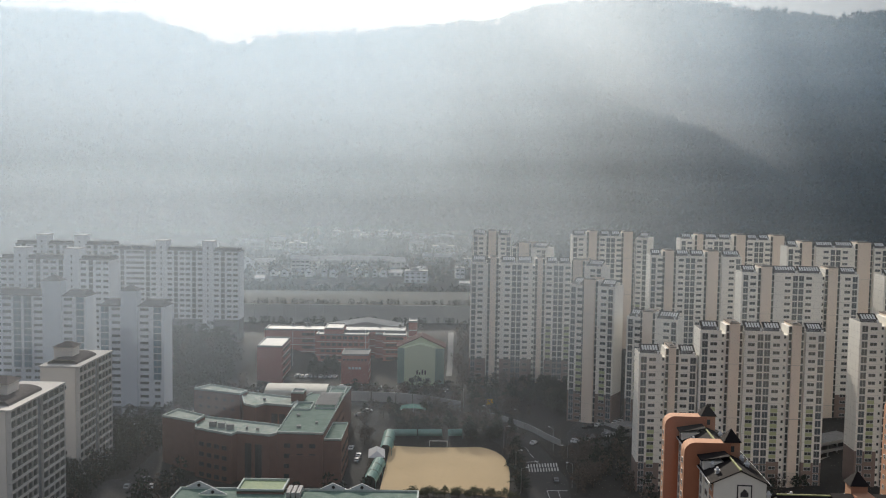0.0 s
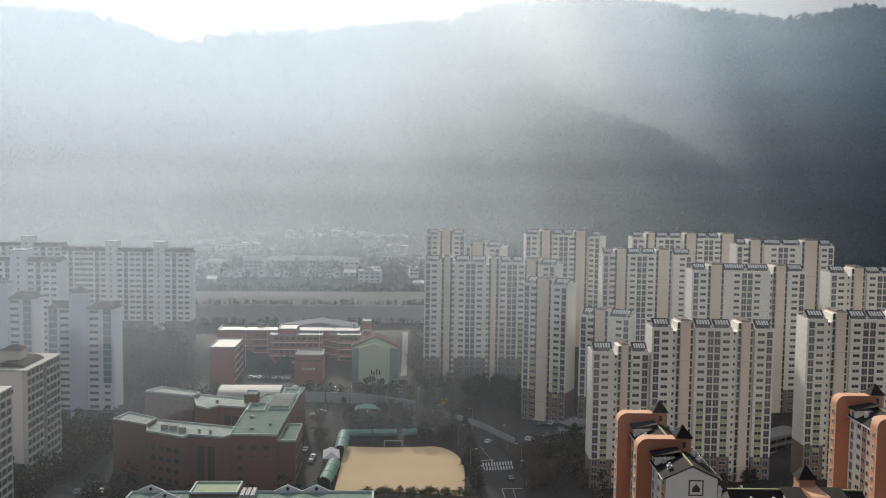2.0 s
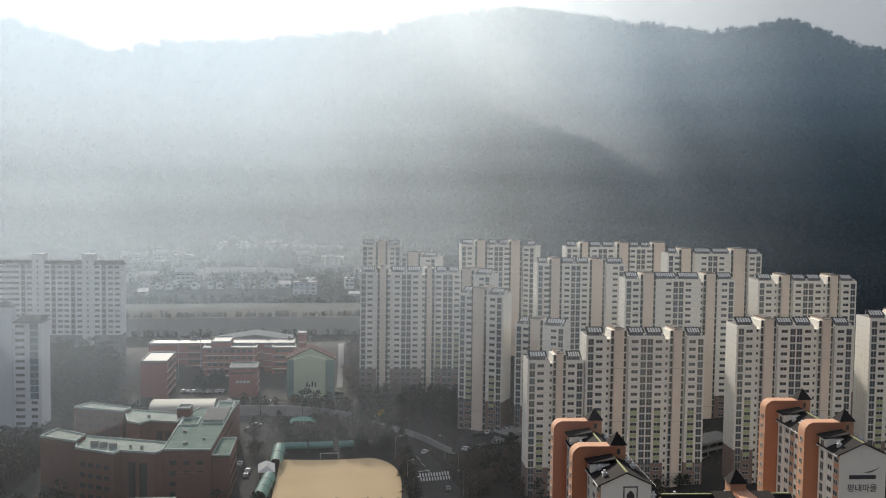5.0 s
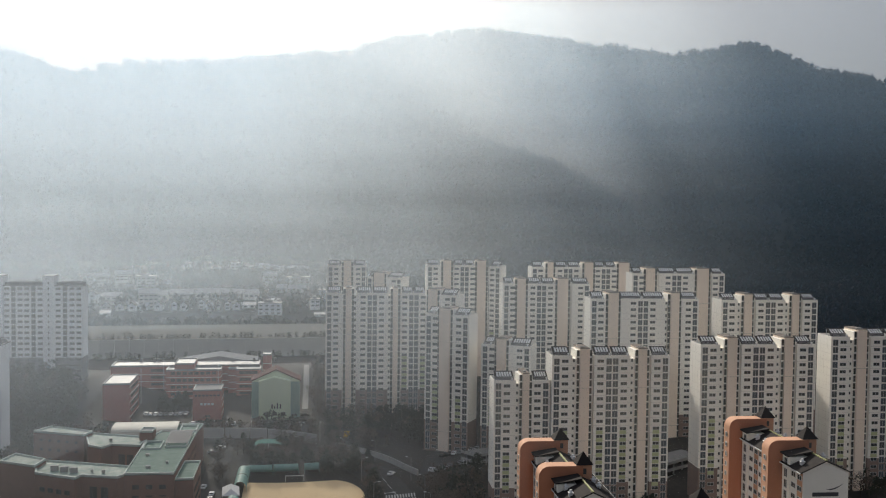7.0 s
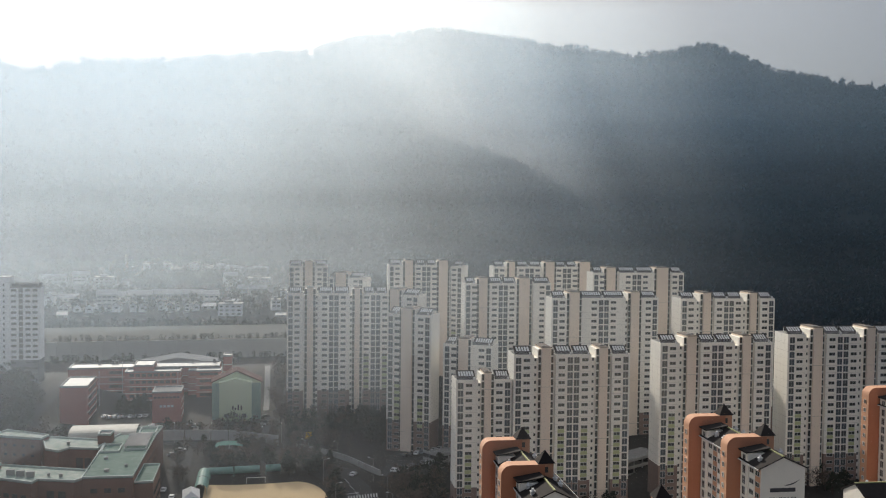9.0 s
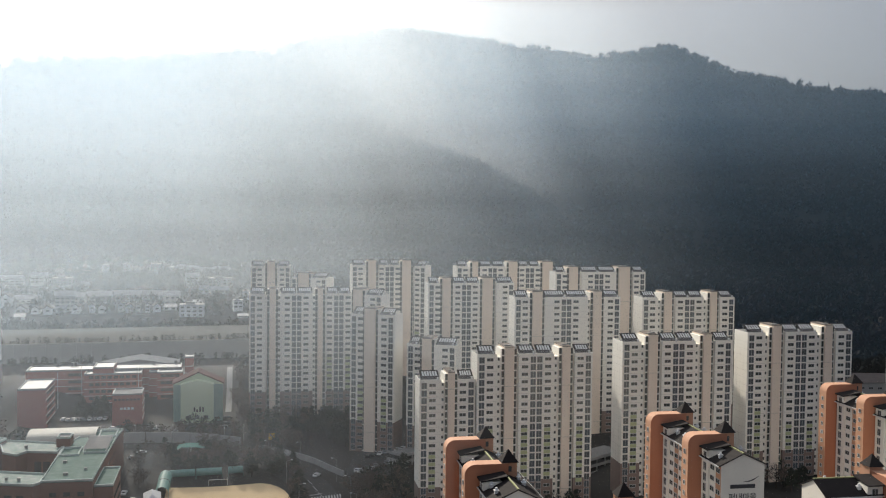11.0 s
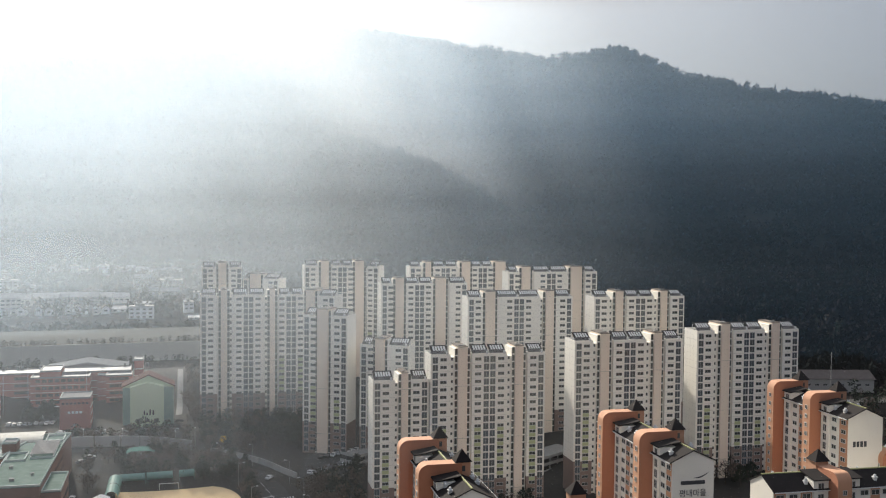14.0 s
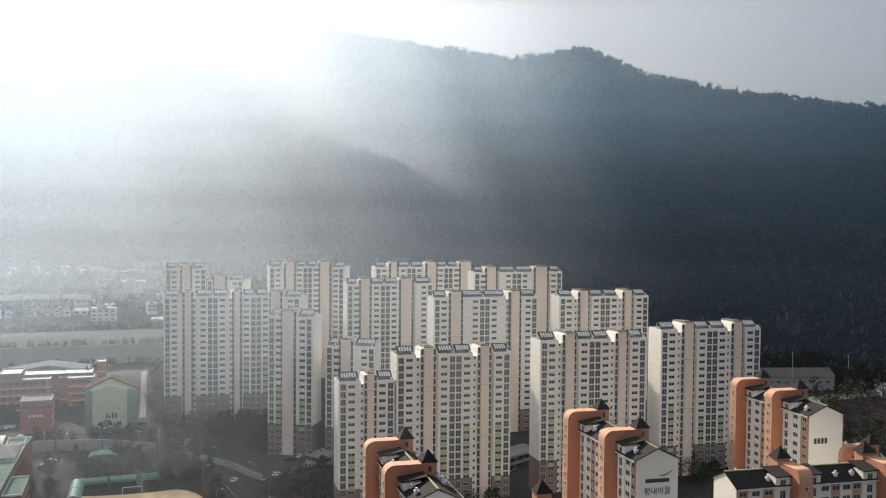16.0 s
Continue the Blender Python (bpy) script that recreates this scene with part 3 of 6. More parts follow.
def pale_tower(x, y, ztop, zg, bays, dark=4, near=False, group="pale towers", stairs=True, label="", pitched=False):
    n = round((ztop - zg) / FLOOR)
    H, zd, low = n * FLOOR, dark * FLOOR, -12.0
    root = thing("apartment_tower", pose(x, y, ztop - H, 0, 0, HEAD), label or "pale white apartment slab with narrow stair shafts and grey base", "apartment building", group)
    u, wins = 0.0, []
    for kind, w, *strips in bays:
        bm = bmesh.new()
        if kind == "S":
            box(bm, u, u + w, -0.9, 4.6 if pitched else 7.0, low, H + 6.5 if pitched else H + 5)
            shaft = part("stair_shaft", bm, M["blueshaft" if near else "pale"], root)
            bm = bmesh.new()
            if near:                             # gabled porch at the foot of the shaft
                pb = bmesh.new()
                box(pb, u + w / 2 - 2.0, u + w / 2 + 2.0, -3.4, -0.95, low, 8.4)
                porch = part("porch", pb, M["pale"], root)
                pb = bmesh.new()
                pv = [pb.verts.new((u + w / 2 + dx, dy, dz)) for dy in (-3.7, -0.95) for dx, dz in ((-2.4, 8.4), (2.4, 8.4), (0, 9.8))]
                pb.faces.new(pv[:3]), pb.faces.new(pv[:2:-1])
                for i in range(3):
                    pb.faces.new((pv[i], pv[(i + 1) % 3], pv[(i + 1) % 3 + 3], pv[i + 3]))
                part("porch_roof", pb, M["slate"], porch)
                hang(porch, [(W_SLIT, u + w / 2 - 0.42, -3.4, 1.0 + k * FLOOR, 0) for k in range(3)], True)
            if pitched:
                v = [bm.verts.new(p) for p in ((u - 0.3, -1.3, H + 6.504), (u + w + 0.3, -1.3, H + 6.504), (u + w + 0.3, 5, H + 6.504), (u - 0.3, 5, H + 6.504), (u + w / 2, 1.9, H + 9.2))]
                for q in ((0, 1, 4), (1, 2, 4), (2, 3, 4), (3, 0, 4), (3, 2, 1, 0)):
                    bm.faces.new([v[i] for i in q])
                part("cap_roof", bm, M["slate"], root)
            else:
                box(bm, u - 0.3, u + w + 0.3, -1.2, 7.3, H + 5, H + 5.35)
                part("shaft_cap", bm, M["band"], root)
                wins += [(W_SLIT, u + w / 2 - 0.42, -0.9, k * FLOOR + 1.0, 0) for k in range(n + 1)]
        else:
            box(bm, u, u + w, 0, DEEP, zd, H)
            wall = part("wall", bm, M["pale"], root)
            bm = bmesh.new()
            box(bm, u - 0.02, u + w + 0.02, -0.04, DEEP + 0.02, low, zd)
            part("base_wall", bm, M["greybase"], root)
            bm = bmesh.new()
            box(bm, u - 0.4, u + w + 0.4, -0.4, DEEP + 0.4, H, H + 0.35)
            if pitched:                          # low hipped roof behind the eaves
                a = [bm.verts.new(p) for p in ((u + 0.3, 0.3, H + 0.36), (u + w - 0.3, 0.3, H + 0.36), (u + w - 0.3, DEEP - 0.3, H + 0.36), (u + 0.3, DEEP - 0.3, H + 0.36))]
                b = [bm.verts.new(p) for p in ((u + 2.3, 3.2, H + 2.4), (u + w - 1.0, 3.2, H + 2.4), (u + w - 1.0, DEEP - 3, H + 2.4), (u + 2.3, DEEP - 3, H + 2.4))]
                for i in range(4):
                    bm.faces.new((a[i], a[(i + 1) % 4], b[(i + 1) % 4], b[i]))
                bm.faces.new(b)
            else:
                box(bm, u + 0.5, u + w - 0.5, 1.0, DEEP - 1, H + 0.35, H + 1.8)
            part("roof", bm, M["slate"], root)
            m = strips[1] if len(strips) > 1 else max(2, round(w / 3.4))
            step = w / m
            for k in range(n):
                yy = -0.04 if k < dark else 0
                for c in range(m):
                    if strips:
                        at = u + c * step
                        if c in strips[0]:
                            if k >= max(dark, n - 11):
                                wins.append((W_TEAL, at + (step - 3.4) / 2, yy, k * FLOOR + 0.1, 0))
                            else:
                                wins.append((W_ROOM, at + (step - 2.5) / 2, yy, k * FLOOR + 0.9, 0))
                        else:
                            wins.append((W_WIDE, at + (step - 3.7) / 2, yy, k * FLOOR + 0.9, 0))
                        continue
                    if w > 8 and c % 3 == 1 and kind == "B":
                        if k >= dark:
                            wins.append((W_TALLB, u + c * step + (step - 2.1) / 2, yy, k * FLOOR + 0.3, 0))
                    else:
                        wins.append((W_ROOM, u + c * step + (step - 2.5) / 2, yy, k * FLOOR + 0.9, 0))
        u += w
    hang(root, wins, near)
    return root


pale_tower(-175.6, 528.4, 74.0, 27.0, [("B", 10), ("G", 4), ("B", 9.5), ("S", 5.5), ("B", 19.5), ("S", 5.5), ("B", 13.6)])
pale_tower(-229, 532, 76.0, 27.0, [("B", 12), ("S", 5.5), ("B", 15), ("S", 5.5), ("B", 15)])
pale_tower(-205.5, 460.4, 74.6, 22.0, [("B", 7), ("S", 5.6), ("B", 18), ("S", 7), ("B", 14)])
pale_tower(-190.5, 417.6, 63.0, 12.0, [("B", 22.4, (2, 3), 5), ("S", 8.0), ("B", 10.4, (1,), 2)], dark=3, near=True, group="blue-glass towers", pitched=True, label="white apartment tower with blue glass strips and blank shaft")
pale_tower(-142.6, 410.9, 60.0, 10.4, [("B", 9.5, (0,), 2), ("S", 6.8), ("B", 11.0, (1,), 2)], dark=3, near=True, group="blue-glass towers", pitched=True, label="white apartment tower with slate hip roofs and blue glass")

# ---- older balcony slabs ----


def balcony_slab(x, y, ztop, zg, wide, length, head):
    n = round((ztop - zg) / 2.85)
    fl = 2.85
    H = n * fl
    root = thing("balcony_apartments", pose(x, y, ztop - H, 0, 0, head), "older cream apartment slab with long balcony fronts and blank gable", "apartment building", "balcony slabs")
    bm = bmesh.new()
    box(bm, 0, wide, 0, length, 2.4 * fl, H)
    part("wall", bm, M["ivory"], root)
    bm = bmesh.new()
    box(bm, -0.05, wide + 0.05, -0.05, length + 0.05, -12, 2.4 * fl)
    part("base_wall", bm, M["greybase"], root)
    bm = bmesh.new()
    box(bm, -0.4, wide + 1.6, -0.3, length + 0.3, H, H + 0.5)
    part("parapet", bm, M["band"], root)
    # curved central roof with a hipped stair head
    bm = bmesh.new()
    y0, y1 = length * 0.12, length * 0.7
    prev = None
    for k in range(9):
        a = math.pi * k / 8
        px, pz = wide / 2 - math.cos(a) * (wide / 2 - 0.8), H + 0.5 + math.sin(a) * 1.6
        row = [bm.verts.new((px, y0, pz)), bm.verts.new((px, y1, pz))]
        if prev:
            bm.faces.new((prev[0], row[0], row[1], prev[1]))
        prev = row
    bmesh.ops.contextual_create(bm, geom=[v for v in bm.verts if v.co.y == y0])
    part("curved_roof", bm, M["slate"], root, "brown curved roof")
    bm = bmesh.new()
    box(bm, 0.8, wide * 0.62, length * 0.3, length * 0.5, H + 0.5, H + 5.2)
    part("stair_head", bm, M["ivory"], root)
    bm = bmesh.new()
    c = (wide * 0.4, length * 0.4)
    v = [bm.verts.new(p) for p in ((0.3, length * 0.27, H + 5.2), (wide * 0.68, length * 0.27, H + 5.2), (wide * 0.68, length * 0.53, H + 5.2), (0.3, length * 0.53, H + 5.2), (c[0] - 0.8, c[1], H + 6.8), (c[0] + 0.8, c[1], H + 6.8))]
    for q in ((0, 1, 5, 4), (1, 2, 5), (2, 3, 4, 5), (3, 0, 4), (3, 2, 1, 0)):
        bm.faces.new([v[i] for i in q])
    part("hip_roof", bm, M["slate"], root)
    # balconies along the long face at x = wide
    cells = [(0.3, length * 0.46), (length * 0.56, length - 0.3)]
    for a, b in cells:
        m = max(2, round((b - a) / 3.6))
        for k in range(n):
            z = k * fl
            bm = bmesh.new()
            box(bm, wide + 0.05, wide + 1.5, a, b, z + 0.05, z + 0.25)
            box(bm, wide + 1.38, wide + 1.5, a, b, z + 0.25, z + 0.9)
            for c in range(m + 1):
                q = a + (b - a) * c / m
                box(bm, wide + 0.05, wide + 1.5, max(a, q - 0.05), min(b, q + 0.05), z + 0.25, z + fl)
            part("balcony", bm, M["balcony"], root)
            bm = bmesh.new()
            for c in range(m):
                q, e = a + (b - a) * c / m + 0.06, a + (b - a) * (c + 1) / m - 0.06
                box(bm, wide + 0.05, wide + 1.05, q, e, z + 0.9, z + fl - 0.02)
            part("balcony_glazing", bm, M["glass"], root)
    for zz in (H - 7.2, 2.4 * fl + 1.2):          # plain bars where the block number stands
        for k in range(3):
            bm = bmesh.new()
            box(bm, 6.6 + k * 0.75, 7.1 + k * 0.75, -0.06, 0, zz, zz + 1.3)
            part("number_bar", bm, M["signgrey"], root)
    bm = bmesh.new()
    box(bm, wide - 0.2, wide + 0.9, length * 0.47, length * 0.55, -8, H - 0.5)
    part("stair_recess", bm, M["greybase"], root)
    return root


balcony_slab(-131.5, 322.5, 51.6, 14.0, 11.6, 30, -1.5)
balcony_slab(-128.0, 262.5, 51.6, 10.0, 11.6, 36, -1.5)

# ---- orange estate ----


def turret(parent, x, y, z, s=3.6):
    bm = bmesh.new()
    box(bm, x - s / 2, x + s / 2, y - s / 2, y + s / 2, z - 3.5, z + 3.4)
    box(bm, x - 0.45, x + 0.45, y - s / 2 - 0.05, y - s / 2 + 0.1, z + 1.0, z + 2.4, 1)
    t = part("turret", bm, [M["peach"], M["glass"]], parent)
    bm = bmesh.new()
    e = s / 2 + 0.4
    b = [bm.verts.new(p) for p in ((x - e, y - e, z + 3.3), (x + e, y - e, z + 3.3), (x + e, y + e, z + 3.3), (x - e, y + e, z + 3.3))]
    a = bm.verts.new((x, y, z + 6.3))
    bm.faces.new(b[::-1])
    for i in range(4):
        bm.faces.new((b[i], b[(i + 1) % 4], a))
    part("spire", bm, M["roof"], t, "dark pyramid roof")


def shaft(parent, y, t, z0, ztop, fl, n, out=5.2, deep=11.0):
    """A stair shaft with a quarter-round top, standing out from the face at x = 0."""
    bm = bmesh.new()
    r = 2.6
    prof = [(-out, z0)] + [(-out + r - r * math.cos(a), ztop - r + r * math.sin(a)) for a in np.linspace(0, math.pi / 2, 9)] + [(deep - out, ztop), (deep - out, z0)]
    a, b = [bm.verts.new((px, y, pz)) for px, pz in prof], [bm.verts.new((px, y + t, pz)) for px, pz in prof]
    bm.faces.new(a), bm.faces.new(b[::-1])
    for i in range(len(prof)):
        j = (i + 1) % len(prof)
        bm.faces.new((a[i], b[i], b[j], a[j])).material_index = 1 if i <= 9 else 0
    ob = part("stair_shaft", bm, [M["orange"], M["peach"]], parent, "orange stair shaft with rounded top")
    hang(ob, [(W_SHAFT, -out - 0.02, y + t / 2 + 0.6, ztop - 5.4 - k * fl, -90) for k in range(n)], True)


W_SHAFT = window_mesh(1.2, 1.3)
W_O = window_mesh(2.3, 1.35)
W_OT = window_mesh(1.7, 2.2)


def chimney(parent, x, y, z):
    bm = bmesh.new()
    box(bm, x - 0.42, x + 0.42, y - 0.42, y + 0.42, z - 1.2, z + 0.75)
    box(bm, x - 0.6, x + 0.6, y - 0.6, y + 0.6, z + 0.75, z + 0.9)
    bmesh.ops.create_cone(bm, cap_ends=True, segments=8, radius1=0.42, radius2=0.3, depth=0.6, matrix=pose(x, y, z + 1.2))
    part("roof_vent", bm, M["louvre"], parent)


def orange_block(m, eave, zg, wide=11.0, length=50.0, shafts=((11.5, 5.6), (35.0, 5.6)), over=5.4):
    """Long axis +y, blank gable at y = 0, main face at x = 0; heights are above the local ground."""
    root = thing("orange_apartments", m, "white apartment block with orange stair shafts and black roof", "apartment building", "orange estate")
    H = eave - zg
    fl = 2.8
    n = int(H / fl)
    bm = bmesh.new()
    ridge_z = H + 2.7
    prof = [(0, -12), (wide, -12), (wide, H), (wide / 2, ridge_z), (0, H)]
    a, b = [bm.verts.new((px, 0, pz)) for px, pz in prof], [bm.verts.new((px, length, pz)) for px, pz in prof]
    bm.faces.new(a), bm.faces.new(b[::-1])
    for i in range(5):
        j = (i + 1) % 5
        bm.faces.new((a[i], b[i], b[j], a[j]))
    part("wall", bm, M["offwhite"], root)
    bm = bmesh.new()
    for s in (-1, 1):
        e0, e1 = wide / 2 + s * (wide / 2 + 0.8), wide / 2
        z0, z1 = H - 0.32, ridge_z + 0.05
        lo = [bm.verts.new(p) for p in ((e0, -0.25, z0), (e0, length + 0.25, z0), (e1, length + 0.25, z1), (e1, -0.25, z1))]
        hi = [bm.verts.new((v.co.x, v.co.y, v.co.z + 0.3)) for v in lo]
        bm.faces.new(lo), bm.faces.new(hi[::-1])
        for i in range(4):
            bm.faces.new((lo[i], hi[i], hi[(i + 1) % 4], lo[(i + 1) % 4]))
    roof = part("roof", bm, M["roof"], root, "black shingle gable roof")
    bm = bmesh.new()
    box(bm, -0.95, -0.8, -0.2, length, H - 0.35, H - 0.1), box(bm, wide + 0.8, wide + 0.95, -0.2, length, H - 0.35, H - 0.1)
    part("gutter", bm, M["louvre"], root)
    bm = bmesh.new()
    box(bm, wide / 2 - 0.22, wide / 2 + 0.22, -0.2, length + 0.2, ridge_z + 0.22, ridge_z + 0.5)
    part("ridge_cap", bm, M["olive"], root)
    for y, t in shafts:
        top = H + over
        shaft(root, y, 4.0, -12, top, fl, n, 4.0)
        turret(root, wide / 2 + 1.6, y + 2.4, H + 2.2)
        # cross gable with a mono-pitch roof beside the shaft
        for dy in (-4.8, 4.2):
            if y + dy + 4.2 > length:
                continue
            bm = bmesh.new()
            box(bm, -0.35, 4.6, y + dy, y + dy + 4.2, -12, H + 2.3)
            d = part("cross_wing", bm, M["offwhite"], root)
            bm = bmesh.new()
            lo = [bm.verts.new(p) for p in ((-1.0, y + dy - 0.3, H + 2.3), (5.6, y + dy - 0.3, H + 3.4), (5.6, y + dy + 4.5, H + 3.4), (-1.0, y + dy + 4.5, H + 2.3))]
            hi = [bm.verts.new((v.co.x, v.co.y, v.co.z + 0.3)) for v in lo]
            bm.faces.new(lo[::-1]), bm.faces.new(hi)
            for i in range(4):
                bm.faces.new((lo[i], lo[(i + 1) % 4], hi[(i + 1) % 4], hi[i]))
            part("cross_roof", bm, M["roof"], root)
            hang(d, [(W_OT, -0.37, y + dy + 3.0, H - 0.6 - k * fl, -90) for k in range(n)], True)
    # the face between the shafts: windows and peach strips
    edges = [0.0] + [e for y, t in shafts for e in (y - 4.8, y + 8.4)] + [length]
    wins = []
    for a0, b0 in zip(edges[::2], edges[1::2]):
        if b0 - a0 < 3.2:
            continue
        m2 = max(1, int((b0 - a0) / 3.1))
        st = (b0 - a0) / m2
        for c in range(m2):
            q = a0 + c * st
            if c % 2 == 0:
                bm = bmesh.new()
                box(bm, -0.06, 0, q + 0.25, q + st - 0.25, -8, H - 0.4)
                part("peach_strip", bm, M["peach"], root)
            wins += [(W_O, -0.08, q + st / 2 + 1.15, H - 2.3 - k * fl, -90) for k in range(n)]
    hang(root, wins, True)
    for yy in (4.0, 9.0, 21.0, 26.0, 31.0, 46.0):
        if yy < length - 2:
            chimney(root, 1.6, yy, H + 1.0)
            chimney(root, wide - 2.2, yy + 5, H + 1.2)
    return root


def oblock(x, y, eave, zg, first=14.0, second=40.0):
    """A block that ends at its second shaft."""
    return orange_block(pose(x, y, zg, 0, 0, HEAD), eave, zg, 11.8, second + 4.2, ((first, 4.0), (second, 4.0)))


OBLOCKS = [oblock(62.0, 220.4, 48.3, 1.0), oblock(124.4, 228.9, 51.9, 3.0, 11.5, 37.5), oblock(197.2, 254.9, 54.3, 6.0, 14.0, 35.0)]
oblock(211.0, 238.0, 39.2, 6.0)
# two lie across: their faces with the shafts look at the road
orange_block(pose(105.0, 210.2, 1.5, 0, 0, HEAD + 90), 43.9, 1.5, 11.0, 30.0, ((9.8, 4.0),), 3.9)
orange_block(pose(145.6 + 56, 216.0 - 2.4, 3.0, 0, 0, HEAD + 90), 46.5, 3.0, 11.0, 56.0, ((10.5, 4.0), (36.5, 4.0)), 4.6)

# ---- brown-brick middle school with green flat roofs ----


def flat_roof(parent, pts, z, name="roof", mat="green", rim="greenrim", h=0.6, t=0.4):
    """A coated roof inside a pale parapet, over a convex outline."""
    c = Vector((sum(p[0] for p in pts) / len(pts), sum(p[1] for p in pts) / len(pts)))
    bm = bmesh.new()
    prism(bm, pts, z - 0.3, z + 0.02)
    part(name, bm, M[mat], parent)
    bm = bmesh.new()
    inn = [c + (Vector(p) - c) * (1 - t / max(1.0, (Vector(p) - c).length) * 1.4) for p in pts]
    o0, o1 = [bm.verts.new((*p, z - 0.25)) for p in pts], [bm.verts.new((*p, z + h)) for p in pts]
    i1, i0 = [bm.verts.new((*p, z + h)) for p in inn], [bm.verts.new((*p, z - 0.25)) for p in inn]
    for k in range(len(pts)):
        j = (k + 1) % len(pts)
        bm.faces.new((o0[k], o0[j], o1[j], o1[k])), bm.faces.new((o1[k], o1[j], i1[j], i1[k])), bm.faces.new((i1[k], i1[j], i0[j], i0[k]))
    part("parapet", bm, M[rim], parent)


def block(parent, pts, z, low, wall, roof="green", rim="greenrim"):
    bm = bmesh.new()
    prism(bm, pts, low, z - 0.28)
    w = part("wall", bm, M[wall], parent)
    flat_roof(parent, pts, z, mat=roof, rim=rim)
    return w


def wall_windows(parent, p, q, z0, rows, cols, fl, me, w, off=0.0, margin=1.5, separate=True):
    """Rows of windows on the wall from p to q (its outside on the right hand)."""
    d = Vector(q) - Vector(p)
    length, turn = d.length, math.degrees(math.atan2(d.y, d.x))
    items = []
    for r in range(rows):
        for c in range(cols):
            s = margin + (length - 2 * margin) * (c + 0.5) / cols - w / 2
            o = Vector(p) + d.normalized() * s
            items.append((me, o.x, o.y, z0 + r * fl, turn))
    hang(parent, items, separate)


W_SCH = window_mesh(2.2, 1.5, frame="darkframe")
W_STRIP = window_mesh(2.6, 14.0, 2, frame="darkframe")
W_SMALL = window_mesh(1.2, 0.9, 1, frame="darkframe")


def brown_school():
    g = 5.0
    root = thing("brown_school", pose(0, 0, 0), "brown-brick school with splayed wings and worn green roofs", "school")
    low, z = -2.0, 24.2
    body = [(-58, 347.4), (-41.5, 346.8), (-39.8, 410), (-38.6, 424), (-50, 424), (-58, 400)]
    w = block(root, body, z, low, "bbrick")
    wall_windows(w, (-58, 347.4), (-41.5, 346.8), 8, 4, 3, 3.7, W_SCH, 2.2)
    wall_windows(w, (-41.5, 347), (-39.9, 408), 8, 4, 14, 3.7, W_SCH, 2.2)
    bm = bmesh.new()                                  # sunk panel on the front
    box(bm, -53.5, -43, 346.75, 347.1, 3, 16.5)
    part("front_panel", bm, M["bbrick"], root)
    near = [(-88.5, 353.2), (-73.5, 344.6), (-72.2, 348.4), (-60, 344.6), (-57.9, 347.5), (-57.7, 358.5), (-92, 371)]
    bm = bmesh.new()
    prism(bm, near, low, z - 0.6)
    w = part("wall", bm, M["bbrick"], root)
    flat_roof(root, near, z - 0.3, mat="worn")
    wall_windows(w, (-72.2, 348.4), (-60, 344.6), 6.5, 1, 2, 3.7, W_STRIP, 2.6, margin=2.4)
    wall_windows(w, (-88.5, 353.2), (-73.5, 344.6), 7, 4, 4, 3.7, W_SCH, 2.2)
    head = [(-103.5, 365.0), (-89.5, 357.0), (-88.0, 366.5), (-100.5, 375.5)]
    w = block(root, head, z + 1.0, low, "bbrick", "worn")
    wall_windows(w, (-102.5, 366.5), (-90, 359.5), 7, 5, 3, 3.7, W_SMALL, 1.2)
    far = [(-78.5, 391.5), (-73, 387), (-70, 392), (-59, 389), (-57.9, 399), (-60, 404), (-84, 413)]
    bm = bmesh.new()
    prism(bm, far, low, z - 0.6)
    w = part("wall", bm, M["bbrick"], root)
    flat_roof(root, far, z - 0.3, mat="worn")
    wall_windows(w, (-70, 392), (-59, 389), 6.5, 1, 2, 3.7, W_STRIP, 2.6, margin=2.4)
    head = [(-103.5, 412), (-82.5, 403), (-80.5, 409.5), (-98.5, 420.5)]
    w = block(root, head, z + 1.0, low, "bbrick", "worn")
    wall_windows(w, (-103.5, 412), (-82.5, 403), 7, 5, 5, 3.7, W_SMALL, 1.2)
    terrace = [(-41.4, 349), (-35.2, 349), (-35.0, 373), (-40.8, 373)]
    w = block(root, terrace, 21.5, low, "bbrick")
    wall_windows(w, (-35.2, 349), (-35.0, 373), 5, 4, 6, 3.7, W_SCH, 2.2)
    # plant room, barrel roof, pergola
    bm = bmesh.new()
    prism(bm, [(-60.5, 397), (-55.5, 396.5), (-55.2, 403.5), (-60.2, 404)], z, z + 3.2)
    part("plant_room", bm, M["bbrick"], root)
    flat_roof(root, [(-60.5, 397), (-55.5, 396.5), (-55.2, 403.5), (-60.2, 404)], z + 3.3, mat="deck")
    bm = bmesh.new()
    prev = None
    for k in range(11):
        a = math.pi * k / 10
        row = [bm.verts.new((x, 419.5 - math.cos(a) * 8.5, z - 0.5 + math.sin(a) * 2.4)) for x in (-74, -48)]
        if prev:
            bm.faces.new((prev[0], prev[1], row[1], row[0]))
        prev = row
    box(bm, -73.9, -48.1, 411, 428, z - 12, z - 0.5)
    part("barrel_roof", bm, M["sheet"], root, "beige ribbed barrel roof")
    for k in range(13):
        bm = bmesh.new()
        box(bm, -49.5, -41.0, 386 + k * 1.7, 386.65 + k * 1.7, z + 1.4, z + 1.65)
        part("pergola_slat", bm, M["band"], root)
    bm = bmesh.new()
    for x in (-49.2, -41.6):
        for y in (386.5, 396, 406):
            box(bm, x, x + 0.3, y, y + 0.3, z, z + 1.6)
    part("pergola_posts", bm, M["band"], root)
